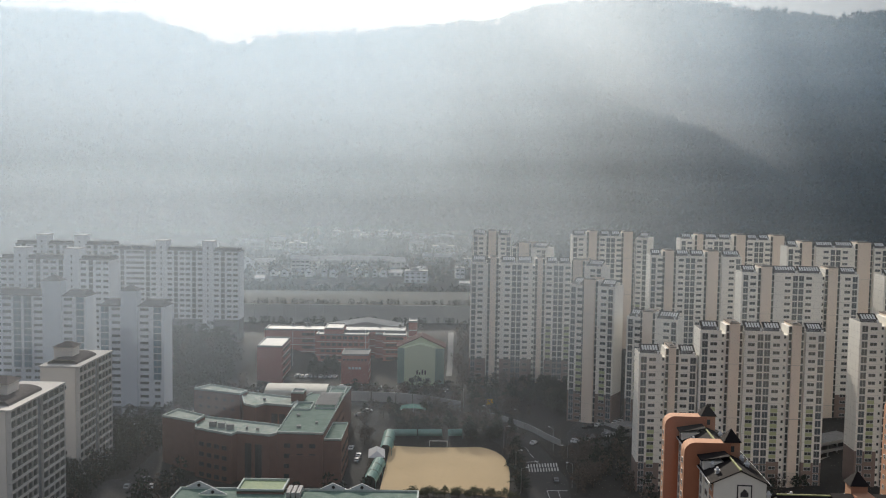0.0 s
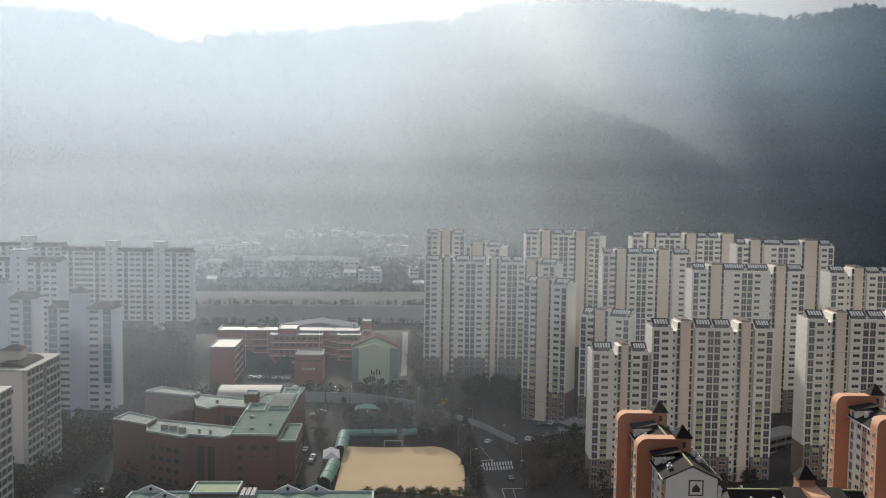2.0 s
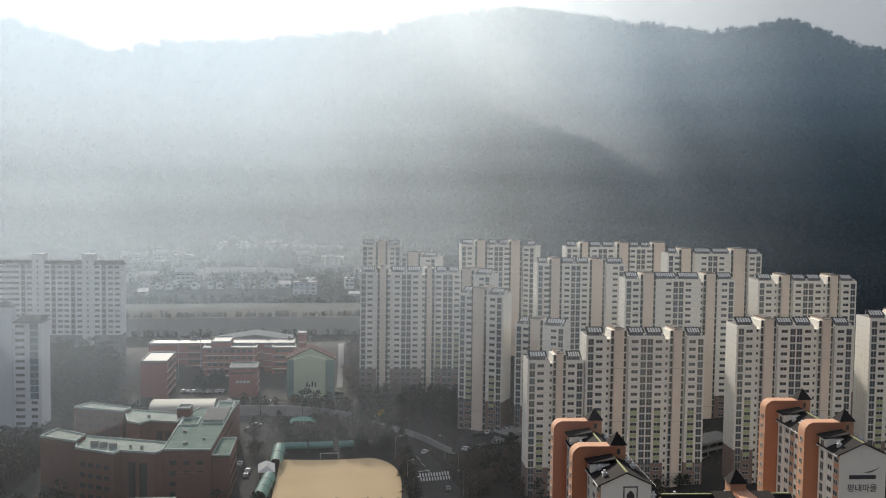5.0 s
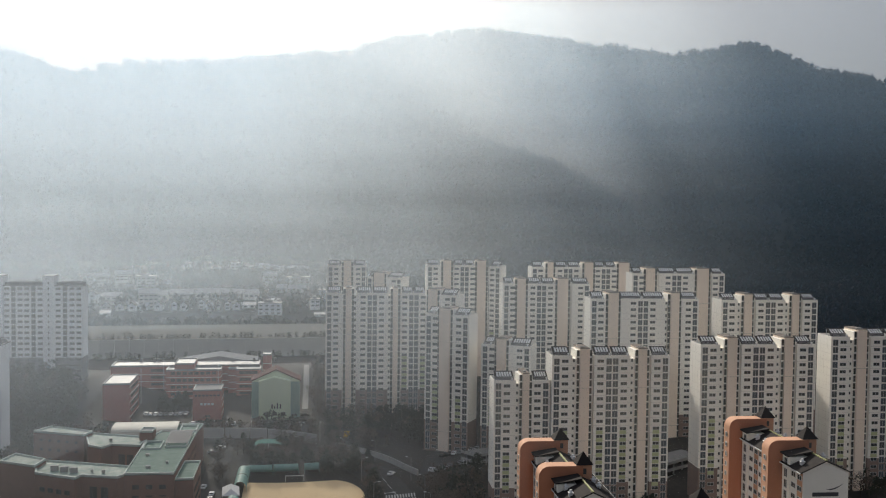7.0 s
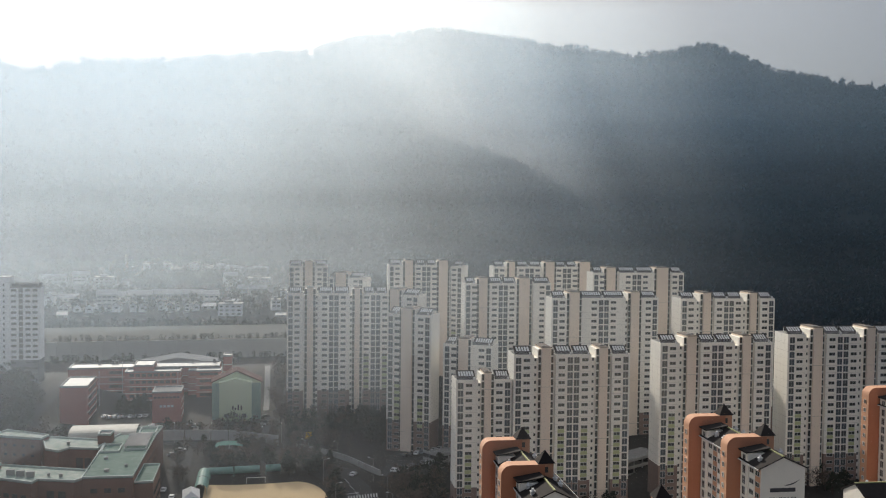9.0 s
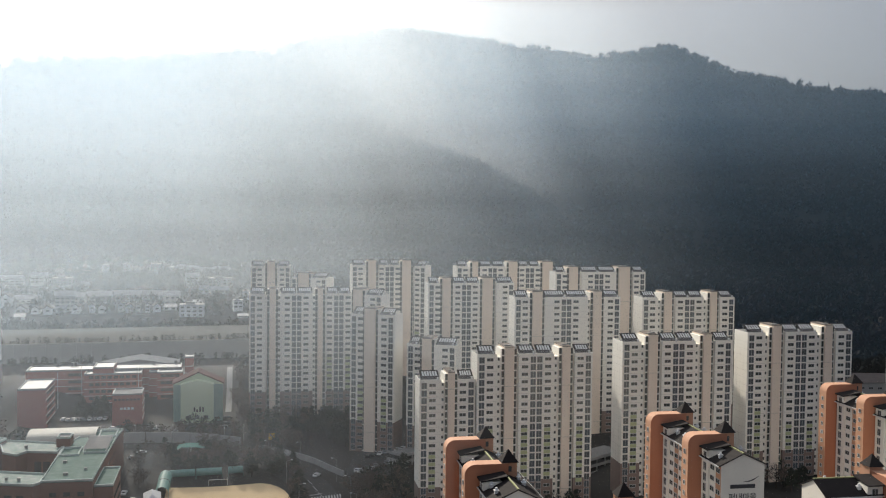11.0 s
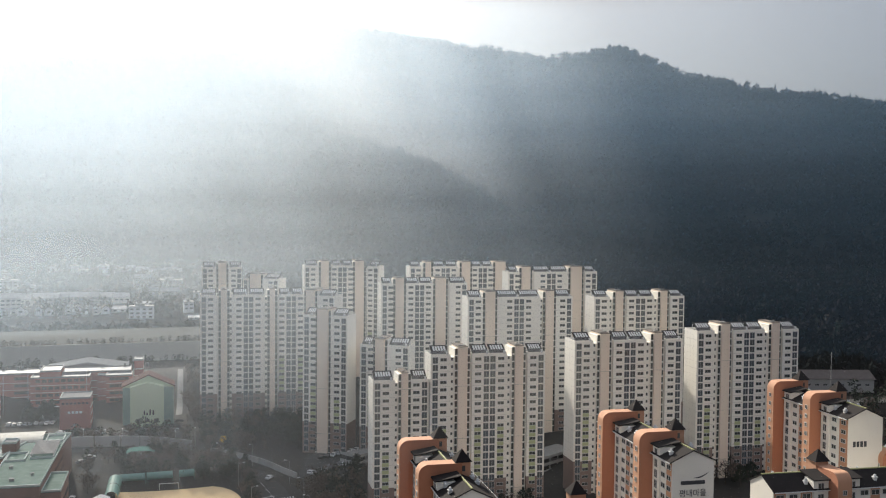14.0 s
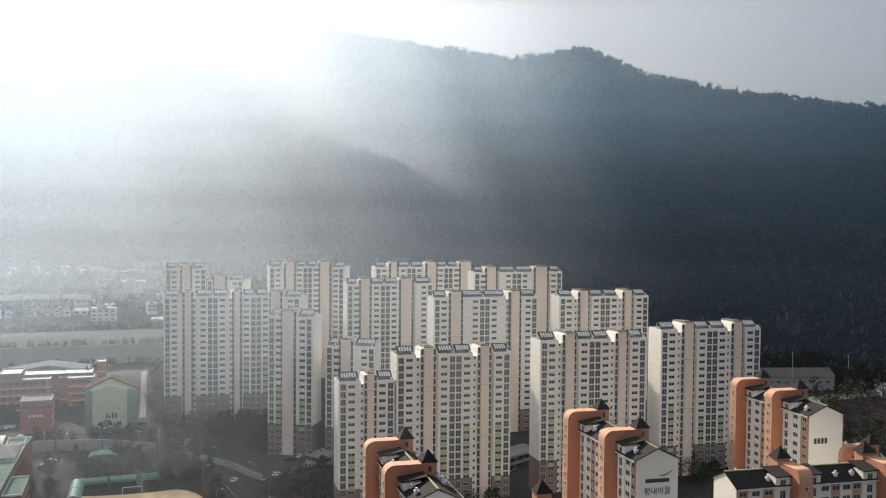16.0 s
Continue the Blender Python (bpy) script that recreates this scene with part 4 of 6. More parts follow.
    for x0, x1, y0, y1 in ((-47.0, -40.3, 411, 421.5), (-57.4, -50.6, 382, 394), (-49.3, -41.2, 384.6, 408.4)):     # kerbs round sunk roof wells
        part("roof_kerb", ring(x0, x1, y0, y1, z - 0.1, z + 0.75, 0.35), M["greenrim"], root)
    for x, y, w in ((-54.5, 372, 1.2), (-46.0, 361, 0.9), (-52.0, 355, 1.4), (-70, 352.5, 0.8), (-66, 351, 1.0), (-72, 398, 1.1)):
        bm = bmesh.new()
        box(bm, x, x + w, y, y + w, z - 0.1, z + 0.7), box(bm, x - 0.1, x + w + 0.1, y - 0.1, y + w + 0.1, z + 0.7, z + 0.82)
        part("roof_hatch", bm, M["concrete"], root)
    # fans and ducts
    for x, y in ((-84, 356), (-80.5, 354.3), (-77, 352.5)):
        bm = bmesh.new()
        box(bm, x, x + 2.6, y, y + 1.3, z - 0.3, z + 1.5)
        box(bm, x + 0.3, x + 2.3, y - 0.06, y, z + 0.2, z + 1.2)
        part("air_unit", bm, M["concrete"], root)
    return root


brown_school()


def gabled_school():
    root = thing("gabled_school", pose(0, 0, 0), "long school with green roof and small white gables", "school")
    z = 22.3
    w = block(root, [(-78, 252), (-6, 252), (-6, 290), (-77, 290)], z, -2, "bbrick")
    w = block(root, [(-59.5, 286), (-45.7, 286), (-45.5, 296.5), (-59.5, 296.5)], z + 0.9, -2, "bbrick", "limeroof")
    for x in (-71.5, -31.5, -23.0, -66):
        y = 290.2 if x != -66 else 284
        bm = bmesh.new()
        v = [bm.verts.new((x + dx, y + dy, z + 0.4 + dz)) for dy in (0, 0.5) for dx, dz in ((-4.2, 0), (4.2, 0), (0, 1.9))]
        bm.faces.new(v[:3]), bm.faces.new(v[:2:-1])
        for i in range(3):
            bm.faces.new((v[i], v[(i + 1) % 3], v[(i + 1) % 3 + 3], v[i + 3]))
        g = part("gable", bm, M["louvre"], root, "small white gable with round vent")
        bm = bmesh.new()
        bmesh.ops.create_cone(bm, cap_ends=True, segments=12, radius1=0.5, radius2=0.5, depth=0.1, matrix=pose(x, y - 0.06, z + 1.1, 90))
        part("vent", bm, M["roof"], g)
    for k in range(3):
        bm = bmesh.new()
        box(bm, -44.5 + k * 1.5, -43.4 + k * 1.5, 283, 290, z + 0.1, z + 1.6)
        part("duct", bm, M["band"], root)


gabled_school()

# ---- red-brick school and its hall ----


def red_school():
    root = thing("red_school", pose(0, 0, 0), "red-brick school with pale floor bands and white roofs", "school")

    def piece(x0, x1, y0, y1, z, roof="whiteroof", front=True):
        w = block(root, [(x0, y0), (x1, y0), (x1, y1), (x0, y1)], z, 4, "brick", roof, "whiteroof")
        bm = bmesh.new()
        k = 0
        while 15 + k * 3.6 < z - 1:
            if front:
                box(bm, x0 - 0.08, x1 + 0.08, y0 - 0.1, y0, 14.75 + k * 3.6, 15.05 + k * 3.6)
            box(bm, x1, x1 + 0.1, y0, y1, 14.75 + k * 3.6, 15.05 + k * 3.6)
            k += 1
        part("floor_band", bm, M["offwhite"], root)["kind"] = "stuff"
        return w
    w = piece(-90.8, -78.4, 485.5, 512, 30.6, front=False)
    wall_windows(w, (-78.4, 487), (-78.4, 511), 12.8, 5, 7, 3.6, W_SCH, 2.2)
    w = piece(-97, -20, 541, 556, 30.2)
    wall_windows(w, (-78, 541), (-68, 541), 12.8, 5, 3, 3.6, W_SCH, 2.2)
    w = piece(-67.5, -39.5, 531, 541, 29.4)
    wall_windows(w, (-67, 531), (-40, 531), 12.8, 5, 8, 3.6, W_SCH, 2.2)
    piece(-63.5, -53.5, 534, 552, 32.2)
    w = piece(-49.5, -36.0, 488, 503, 26.6, "deck", False)
    wall_windows(w, (-49.5, 488), (-36.0, 488), 23.8, 1, 7, 3.6, W_SMALL, 1.2, margin=0.6)
    w = piece(-31.5, -19, 531, 541, 29.4)
    wall_windows(w, (-31.5, 531), (-19, 531), 12.8, 5, 4, 3.6, W_SCH, 2.2)
    piece(-18.5, -14, 552, 562, 34)
    piece(-36, -31.5, 536, 541, 29)
    # low gabled hall roof behind
    bm = bmesh.new()
    prev = None
    for k in range(13):
        a = math.pi * k / 12
        row = [bm.verts.new((-43 - math.cos(a) * 21, y, 29.0 + (1 - abs(math.cos(a))) * 3.4)) for y in (560, 580)]
        if prev:
            bm.faces.new((prev[0], row[0], row[1], prev[1]))
        prev = row
    bmesh.ops.contextual_create(bm, geom=[v for v in bm.verts if v.co.y == 560])
    part("hall_roof", bm, M["greybase"], root)
    for x in (-84, -77, -75, -66, -35.5, -24, -12.5):     # vents along the rear parapet
        bm = bmesh.new()
        box(bm, x, x + 1.3, 554.2, 555.4, 30.2, 32.0), box(bm, x - 0.15, x + 1.45, 554.05, 555.55, 32.0, 32.2)
        part("roof_vent", bm, M["greybase"], root)
    for x, y, z in ((-77.0, 510, 30.6), (-41.0, 531, 29.4), (-70.0, 541.2, 30.2)):
        bm = bmesh.new()
        box(bm, x, x + 0.22, y - 0.3, y - 0.08, z - 14, z + 3.5)
        part("white_pipe", bm, M["louvre"], root)
    # plain bars in place of the entrance lettering
    bm = bmesh.new()
    for k in range(4):
        box(bm, -46 + k * 1.7, -44.8 + k * 1.7, 487.8, 488, 19.5, 20.6)
    part("sign_bar", bm, M["louvre"], root)


def hall():
    root = thing("school_hall", pose(0, 0, 0), "mint-green school hall with red-brown gable roof", "hall")
    x0, x1, y0, y1, e, a = -18.3, -3.0, 487, 503, 30.8, 32.8

    def gable(q0, q1, r0, r1, ez, az, mat, name, low=4, ov=0.0):
        bm = bmesh.new()
        pr = [(q0, low), (q1, low), (q1, ez), ((q0 + q1) / 2, az), (q0, ez)]
        f, b = [bm.verts.new((x, r0, z)) for x, z in pr], [bm.verts.new((x, r1, z)) for x, z in pr]
        bm.faces.new(f), bm.faces.new(b[::-1])
        for i in range(5):
            bm.faces.new((f[i], b[i], b[(i + 1) % 5], f[(i + 1) % 5]))
        return part(name, bm, M[mat], root)
    w = gable(x0, x1, y0, y0 + 4, e, a, "mint", "wall")
    gable(x0 - 3.5, x1 + 4.5, y0 + 4, y1, e - 0.5, a + 2.6, "mint", "wall")
    bm = bmesh.new()
    for s, q in ((-1, x0 - 4.2), (1, x1 + 5.2)):
        c = (x0 + x1) / 2 + 0.5
        lo = [bm.verts.new(p) for p in ((q, y0 + 3.5, e - 0.7), (q, y1 + 0.5, e - 0.7), (c, y1 + 0.5, a + 2.9), (c, y0 + 3.5, a + 2.9))]
        hi = [bm.verts.new((v.co.x, v.co.y, v.co.z + 0.5)) for v in lo]
        bm.faces.new(lo), bm.faces.new(hi[::-1])
        for i in range(4):
            bm.faces.new((lo[i], hi[i], hi[(i + 1) % 4], lo[(i + 1) % 4]))
    part("roof", bm, M["rooftile"], root, "red-brown sheet roof")
    for a0, b0 in ((x0 - 3.45, x0 - 0.02), (x1 + 0.02, x1 + 4.45)):
        bm = bmesh.new()
        box(bm, a0, b0, y0 + 3.86, y0 + 3.99, 12, e - 0.8)
        part("side_panel", bm, M["palegreen"], root)
    wall_windows(w, (x0, y0), (x1, y0), 14.2, 1, 3, 3, W_SCH, 2.2, margin=1.5)
    bm = bmesh.new()
    for k, (q, h) in enumerate(((-12.2, 2.2), (-11, 1.2), (-9.6, 2.6), (-8.2, 2.2))):
        box(bm, q, q + 0.7, y0 - 0.08, y0, 17.5, 17.5 + h)
    part("wall_emblem", bm, M["slate"], root)


red_school()
hall()

# ---- lettering on the gables ----


def words(text, size, m, mat, name="lettering", depth=0.03):
    """Raised letters as a mesh, standing on the xz plane of m."""
    cu = bpy.data.curves.new(name, "FONT")
    cu.body, cu.size, cu.extrude, cu.align_x = text, size, depth, "CENTER"
    tmp = new(name, cu)
    me = bpy.data.meshes.new_from_object(tmp.evaluated_get(bpy.context.evaluated_depsgraph_get()))
    bpy.data.objects.remove(tmp)
    me.materials.append(M[mat])
    ob = new(name, me)
    ob.matrix_basis = m @ pose(0, 0, 0, 90)
    return ob


def gable_marks(root, wide, H, kind):
    """Signs on a blank gable: an estate name, plain bars for numbers and firms, or a framed emblem."""
    c = wide / 2
    if kind == "name":
        bm = bmesh.new()                                  # firm's name as a plain bar, with a swoosh
        box(bm, c - 3.4, c + 3.4, -0.06, 0, H - 6.0, H - 5.0)
        part("name_bar", bm, M["signgrey"], root)
        bm = bmesh.new()
        pts = [(c + 0.2 + 4.2 * k / 8, H - 4.3 + 1.3 * (k / 8) ** 2 - 0.25 * math.sin(math.pi * k / 8)) for k in range(9)]
        for (xa, za), (xb, zb), k in zip(pts, pts[1:], range(8)):
            t = 0.3 * math.sin(math.pi * (k + 0.6) / 8.6) + 0.04
            v = [bm.verts.new((x, -0.06, z)) for x, z in ((xa, za), (xb, zb), (xb, zb + t), (xa, za + t))]
            bm.faces.new(v)
        part("swoosh", bm, M["signgrey"], root)
        ob = words("\ud3c9\ub0b4\ub9c8\uc744", 2.1, pose(c, -0.05, H - 9.0), "signgrey")
        ob.parent = root
    if kind == "emblem":
        bm = bmesh.new()
        box(bm, c - 0.7, c + 2.7, -0.05, 0, H - 4.0, H - 0.3)
        part("emblem_frame", bm, M["slate"], root)
        bm = bmesh.new()
        box(bm, c - 0.4, c + 2.4, -0.08, -0.05, H - 3.7, H - 0.6)
        e = part("emblem_panel", bm, M["offwhite"], root)
        bm = bmesh.new()
        v = [bm.verts.new((c + 1.0 + x, -0.10, H - 3.1 + z)) for x, z in ((-0.9, 0), (0.9, 0), (0.9, 0.9), (0, 1.9), (-0.9, 0.9))]
        bm.faces.new(v)
        part("emblem_shape", bm, M["slate"], e)
        for k in range(8):
            bm = bmesh.new()
            box(bm, c - 4.4 + k * 1.12, c - 3.6 + k * 1.12, -0.06, 0, H - 6.9, H - 5.5)
            part("letter_bar", bm, M["signgrey"], root)
    z = H - 11.6 if kind == "name" else H - 4.6
    if kind in ("name", "number"):
        for k in range(4):
            bm = bmesh.new()
            box(bm, c - 2.4 + k * 1.25 - (0 if kind == "name" else 1.8), c - 1.5 + k * 1.25 - (0 if kind == "name" else 1.8), -0.06, 0, z - 3.6 if kind == "number" else z - 1.6, z - 1.9 if kind == "number" else z)
            part("number_bar", bm, M["signgrey"], root)


for ob, (H, kind) in zip(OBLOCKS, ((47.3, "emblem"), (48.9, "name"), (47.8, "number"))):
    gable_marks(ob, 11.8, H, kind)

# ---- sheets that lie on the ground ----


def draped(name, left, right, lift, mat, label, category="", kind="structure", step=3.0):
    """A strip between two lines of equal point counts, laid on the ground."""
    verts, faces = [], []
    for i in range(len(left) - 1):
        a0, a1, b0, b1 = (Vector(p) for p in (left[i], left[i + 1], right[i], right[i + 1]))
        n = max(1, int((a1 - a0).length / step))
        for k in range(n + (i == len(left) - 2)):
            a, b = a0.lerp(a1, k / n), b0.lerp(b1, k / n)
            for c in range(7):
                p = a.lerp(b, c / 6)
                verts.append((p.x, p.y, ground(p.x, p.y) + lift))
    for i in range(len(verts) // 7 - 1):
        for c in range(6):
            faces.append((i * 7 + c, i * 7 + c + 1, i * 7 + c + 8, i * 7 + c + 7))
    ob = new(name, bulk(name, verts, faces, M[mat], True))
    return tagged(ob, label, category, kind=kind)


L_EDGE = [(30, 330), (31.8, 348), (31.4, 367), (32, 376), (28.5, 390), (24.5, 401), (17, 413.5), (5, 426), (-14, 440), (-44, 447)]
R_EDGE = [(46, 330), (47.2, 349), (48.5, 368), (46.5, 378), (43.6, 393), (37, 409), (27, 421.5), (15.3, 437), (3, 446), (-44, 452.5)]
draped("road", L_EDGE, R_EDGE, 0.30, "asphalt", "curving grey asphalt road with worn paint", "road")
draped("road", [(-112, 300), (-112, 330), (-106, 420), (-108, 480), (-99, 560)], [(-97, 300), (-98, 330), (-99, 420), (-101, 480), (-92, 560)], 0.3, "asphalt", "dark asphalt lane between estates", "road")
draped("pavement", [(-38.5, 345), (-37, 400), (-34, 440)], [(-27.5, 345), (-28, 400), (-27, 440)], 0.3, "asphalt", "grey service yard beside the school", "pavement")
draped("pavement", [(-120, 481), (-20, 478), (6, 470)], [(-120, 470), (-20, 462), (4, 457)], 0.3, "asphalt", "dark school forecourt with parked cars", "pavement")
draped("pavement", [(50, 402), (56, 421), (66, 432)], [(75, 395), (82, 410), (92, 422)], 0.3, "asphalt", "car park before the white towers", "pavement")
draped("pavement", [(2.6, 506), (3.4, 530), (4.0, 572)], [(5.6, 506), (6.4, 530), (7.0, 572)], 0.4, "deck", "pale stony lane beside the school hall", "pavement")
FIELD_Y = (344.5, 360, 372, 380, 386, 390.5, 394.5, 397.5, 399.6)
FIELD_X = (24.5, 26.0, 26.8, 26.7, 26.0, 24.8, 22.6, 19.8, 16.0)
draped("sports_field", [(-21 + (y - 344.5) * 0.011, y) for y in FIELD_Y], list(zip(FIELD_X, FIELD_Y)), 0.35, "sand", "bare sandy school sports field with a rounded corner", "field")


def stripe(x0, y0, x1, y1, w, lift=0.36, name="road_marking"):
    d = Vector((x1 - x0, y1 - y0)).normalized()
    s = Vector((-d.y, d.x)) * w / 2
    q = [Vector((x0, y0)) + s, Vector((x0, y0)) - s, Vector((x1, y1)) - s, Vector((x1, y1)) + s]
    bm = bmesh.new()
    top = [bm.verts.new((p.x, p.y, ground(p.x, p.y) + lift)) for p in q]
    low = [bm.verts.new((p.x, p.y, ground(p.x, p.y) + lift - 0.05)) for p in q]
    bm.faces.new(top)
    for i in range(4):
        bm.faces.new((top[i], low[i], low[(i + 1) % 4], top[(i + 1) % 4]))
    tagged(part(name, bm, M["line"]), "white painted road stripe on asphalt", "road marking", "road markings", "structure")


for k in range(11):
    for y in (375.0, 379.3):
        stripe(34.6 + k * 1.12, y + k * 0.24, 34.75 + k * 1.12, y + 3.4 + k * 0.24, 0.55)
stripe(39.3, 355.3, 46.8, 355.6, 0.4), stripe(39.3, 345, 39.3, 355, 0.25), stripe(43.2, 345, 43.3, 355.3, 0.2)
for a, b in ((383, 387), (389, 393), (395, 399)):
    stripe(39 - (a - 383) * 0.25, a, 38.6 - (b - 383) * 0.25, b, 0.2)
stripe(34, 384.5, 39, 386, 0.3)

# ---- walls by the road ----


def long_wall(name, pts, h, mat, label, t=0.5, panel=0.0, base=-1.0, capmat=None):
    root = thing(name, pose(0, 0, 0), label, "wall", kind="")
    for (x0, y0), (x1, y1) in zip(pts, pts[1:]):
        d = Vector((x1 - x0, y1 - y0))
        n = max(1, round(d.length / panel)) if panel else 1
        for k in range(n):
            a, b = Vector((x0, y0)) + d * (k / n), Vector((x0, y0)) + d * ((k + 1) / n - (0.02 if panel else 0))
            s = Vector((-d.y, d.x)).normalized() * t / 2
            bm = bmesh.new()
            g0, g1 = ground(*a), ground(*b)
            lo = [bm.verts.new((p.x, p.y, g + base)) for p, g in ((a + s, g0), (a - s, g0), (b - s, g1), (b + s, g1))]
            hi = [bm.verts.new((v.co.x, v.co.y, g + h)) for v, g in zip(lo, (g0, g0, g1, g1))]
            bm.faces.new(lo[::-1]), bm.faces.new(hi)
            for i in range(4):
                bm.faces.new((lo[i], lo[(i + 1) % 4], hi[(i + 1) % 4], hi[i]))
            part("wall_panel", bm, M[mat], root)
    return root


long_wall("street_wall", [(-43, 453.5), (-20.7, 453.6), (-5, 452), (9.5, 448.5)], 4.6, "concrete", "tall pale concrete wall along the road", panel=9)
long_wall("roadside_wall", [(16.8, 445), (26, 436), (36, 421), (44, 408), (49.5, 401)], 2.4, "concrete", "grey roadside retaining wall beside the bend", panel=6)

# ---- sports field furniture ----


def net_roll(name, x0, y0, x1, y1, w, h):
    """A length of arched green net tunnel with ribs."""
    d = Vector((x1 - x0, y1 - y0))
    n = max(1, round(d.length / 9))
    root = thing(name, pose(x0, y0, ground(x0, y0), 0, 0, math.degrees(math.atan2(d.y, d.x))), "row of arched green canvas shelters beside the field", "shelter")
    L = d.length
    dz = ground(x1, y1) - ground(x0, y0)
    for k in range(n):
        bm = bmesh.new()
        a, b = L * k / n + 0.25, L * (k + 1) / n - 0.25
        prev = None
        for q in range(9):
            g = math.pi * q / 8
            row = [bm.verts.new((s, -math.cos(g) * w / 2, h * 0.45 + math.sin(g) * h * 0.55 + dz * s / L)) for s in (a, b)]
            if prev:
                bm.faces.new((prev[0], row[0], row[1], prev[1]))
            prev = row
        for s in (a, b):
            for y in (-w / 2, w / 2 - 0.15):
                box(bm, s, s + 0.15, y, y + 0.15, -0.5 + dz * s / L, h * 0.45 + dz * s / L)
        box(bm, a, b, w / 2 - 0.1, w / 2, -0.3 + min(0, dz), h * 0.45 + max(0, dz) * 0.5)
        part("canvas_bay", bm, M["canvas"], root)


net_roll("field_shelter", -25.0, 346, -23.0, 372, 5.0, 4.6)
net_roll("field_shelter", -21.6, 388, -21.0, 407, 5.0, 4.6)
net_roll("field_shelter", -20, 409.5, 1.0, 410.5, 3.0, 3.4)
net_roll("field_shelter", 3.0, 410.5, 9.5, 410.5, 3.0, 3.4)


def tent():
    x, y = -24.5, 380
    root = thing("field_tent", pose(x, y, ground(x, y), 0, 0, 4), "white pitched canvas tent between green shelters", "tent")
    bm = bmesh.new()
    v = [bm.verts.new(p) for p in ((-3.2, -6, 3.4), (3.2, -6, 3.4), (3.2, 6, 3.4), (-3.2, 6, 3.4), (0, -3.5, 5.4), (0, 3.5, 5.4))]
    for q in ((0, 1, 4), (1, 2, 5, 4), (2, 3, 5), (3, 0, 4, 5)):
        bm.faces.new([v[i] for i in q])
    part("canopy", bm, M["louvre"], root)
    for px in (-3, 3):
        for py in (-5.8, 0, 5.8):
            bm = bmesh.new()
            bmesh.ops.create_cone(bm, cap_ends=True, segments=8, radius1=0.08, radius2=0.08, depth=3.9, matrix=pose(px, py, 1.5))
            part("pole", bm, M["concrete"], root)


tent()


def pavilion():
    x, y = -12, 431
    root = thing("garden_pavilion", pose(x, y, ground(x, y)), "low pavilion with pale green curved roof among trees", "pavilion")
    bm = bmesh.new()
    prev = None
    for q in range(9):
        g = math.pi * (0.15 + 0.7 * q / 8)
        row = [bm.verts.new((-math.cos(g) * 6.4, s, 4.4 + math.sin(g) * 1.6)) for s in (-4, 4)]
        if prev:
            bm.faces.new((prev[0], row[0], row[1], prev[1]))
        prev = row
    part("roof", bm, M["tealroof"], root)
    for px in (-5.0, 0, 5.0):
        for py in (-3.5, 3.5):
            bm = bmesh.new()
            box(bm, px - 0.15, px + 0.15, py - 0.15, py + 0.15, -0.5, 5.4)
            part("post", bm, M["concrete"], root)


pavilion()


def goal(x, y, turn):
    root = thing("goal_frame", pose(x, y, ground(x, y) + 0.3, 0, 0, turn), "white metal football goal on the sandy field", "goal")
    for a, b in (((0, 0, 0), (0, 0, 2.4)), ((7.3, 0, 0), (7.3, 0, 2.4)), ((0, 0, 2.4), (7.3, 0, 2.4)), ((0, 1.8, 0), (0, 0, 2.4)), ((7.3, 1.8, 0), (7.3, 0, 2.4))):
        bm = bmesh.new()
        rod(bm, a, b, 0.12)
        part("post", bm, M["louvre"], root)


def rod(bm, a, b, r, seg=6, r2=None):
    a, b = Vector(a), Vector(b)
    bmesh.ops.create_cone(bm, cap_ends=True, segments=seg, radius1=r, radius2=r if r2 is None else r2, depth=(b - a).length,
                          matrix=Matrix.Translation((a + b) / 2) @ (b - a).to_track_quat("Z", "Y").to_matrix().to_4x4())


goal(-4.3, 400.5, 0)

# ---- railway bank and noise wall ----


def railway():
    n, dx = 60, 9.0
    root = thing("noise_wall", pose(0, 0, 0), "long grey concrete noise wall below the railway bank", "wall")
    for k in range(n):
        x = -330 + k * dx
        y = 654 + x * 0.045
        bm = bmesh.new()
        box(bm, x, x + dx - 0.35, y, y + 0.6, 14, 29.8)
        part("wall_panel", bm, M["railwall"], root)
        bm = bmesh.new()
        box(bm, x + dx - 0.45, x + dx + 0.05, y - 0.5, y + 0.9, 14, 30.3)
        part("post", bm, M["railwall"], root)
    bm = bmesh.new()
    a = [bm.verts.new((x, 654.8 + x * 0.045 + d, z)) for x in (-330, 212) for d, z in ((0, 29.4), (4, 30.2), (55, 30.8), (62, 31.4), (90, 24))]
    for i in range(4):
        bm.faces.new((a[i], a[i + 5], a[i + 6], a[i + 1])).material_index = 1 if i in (0, 3) else 0
    tagged(part("railway_bank", bm, [M["ballast"], M["soil"]]), "broad pale railway bank across the valley", "embankment", kind="structure")


railway()

# ---- village at the foot of the mountain ----


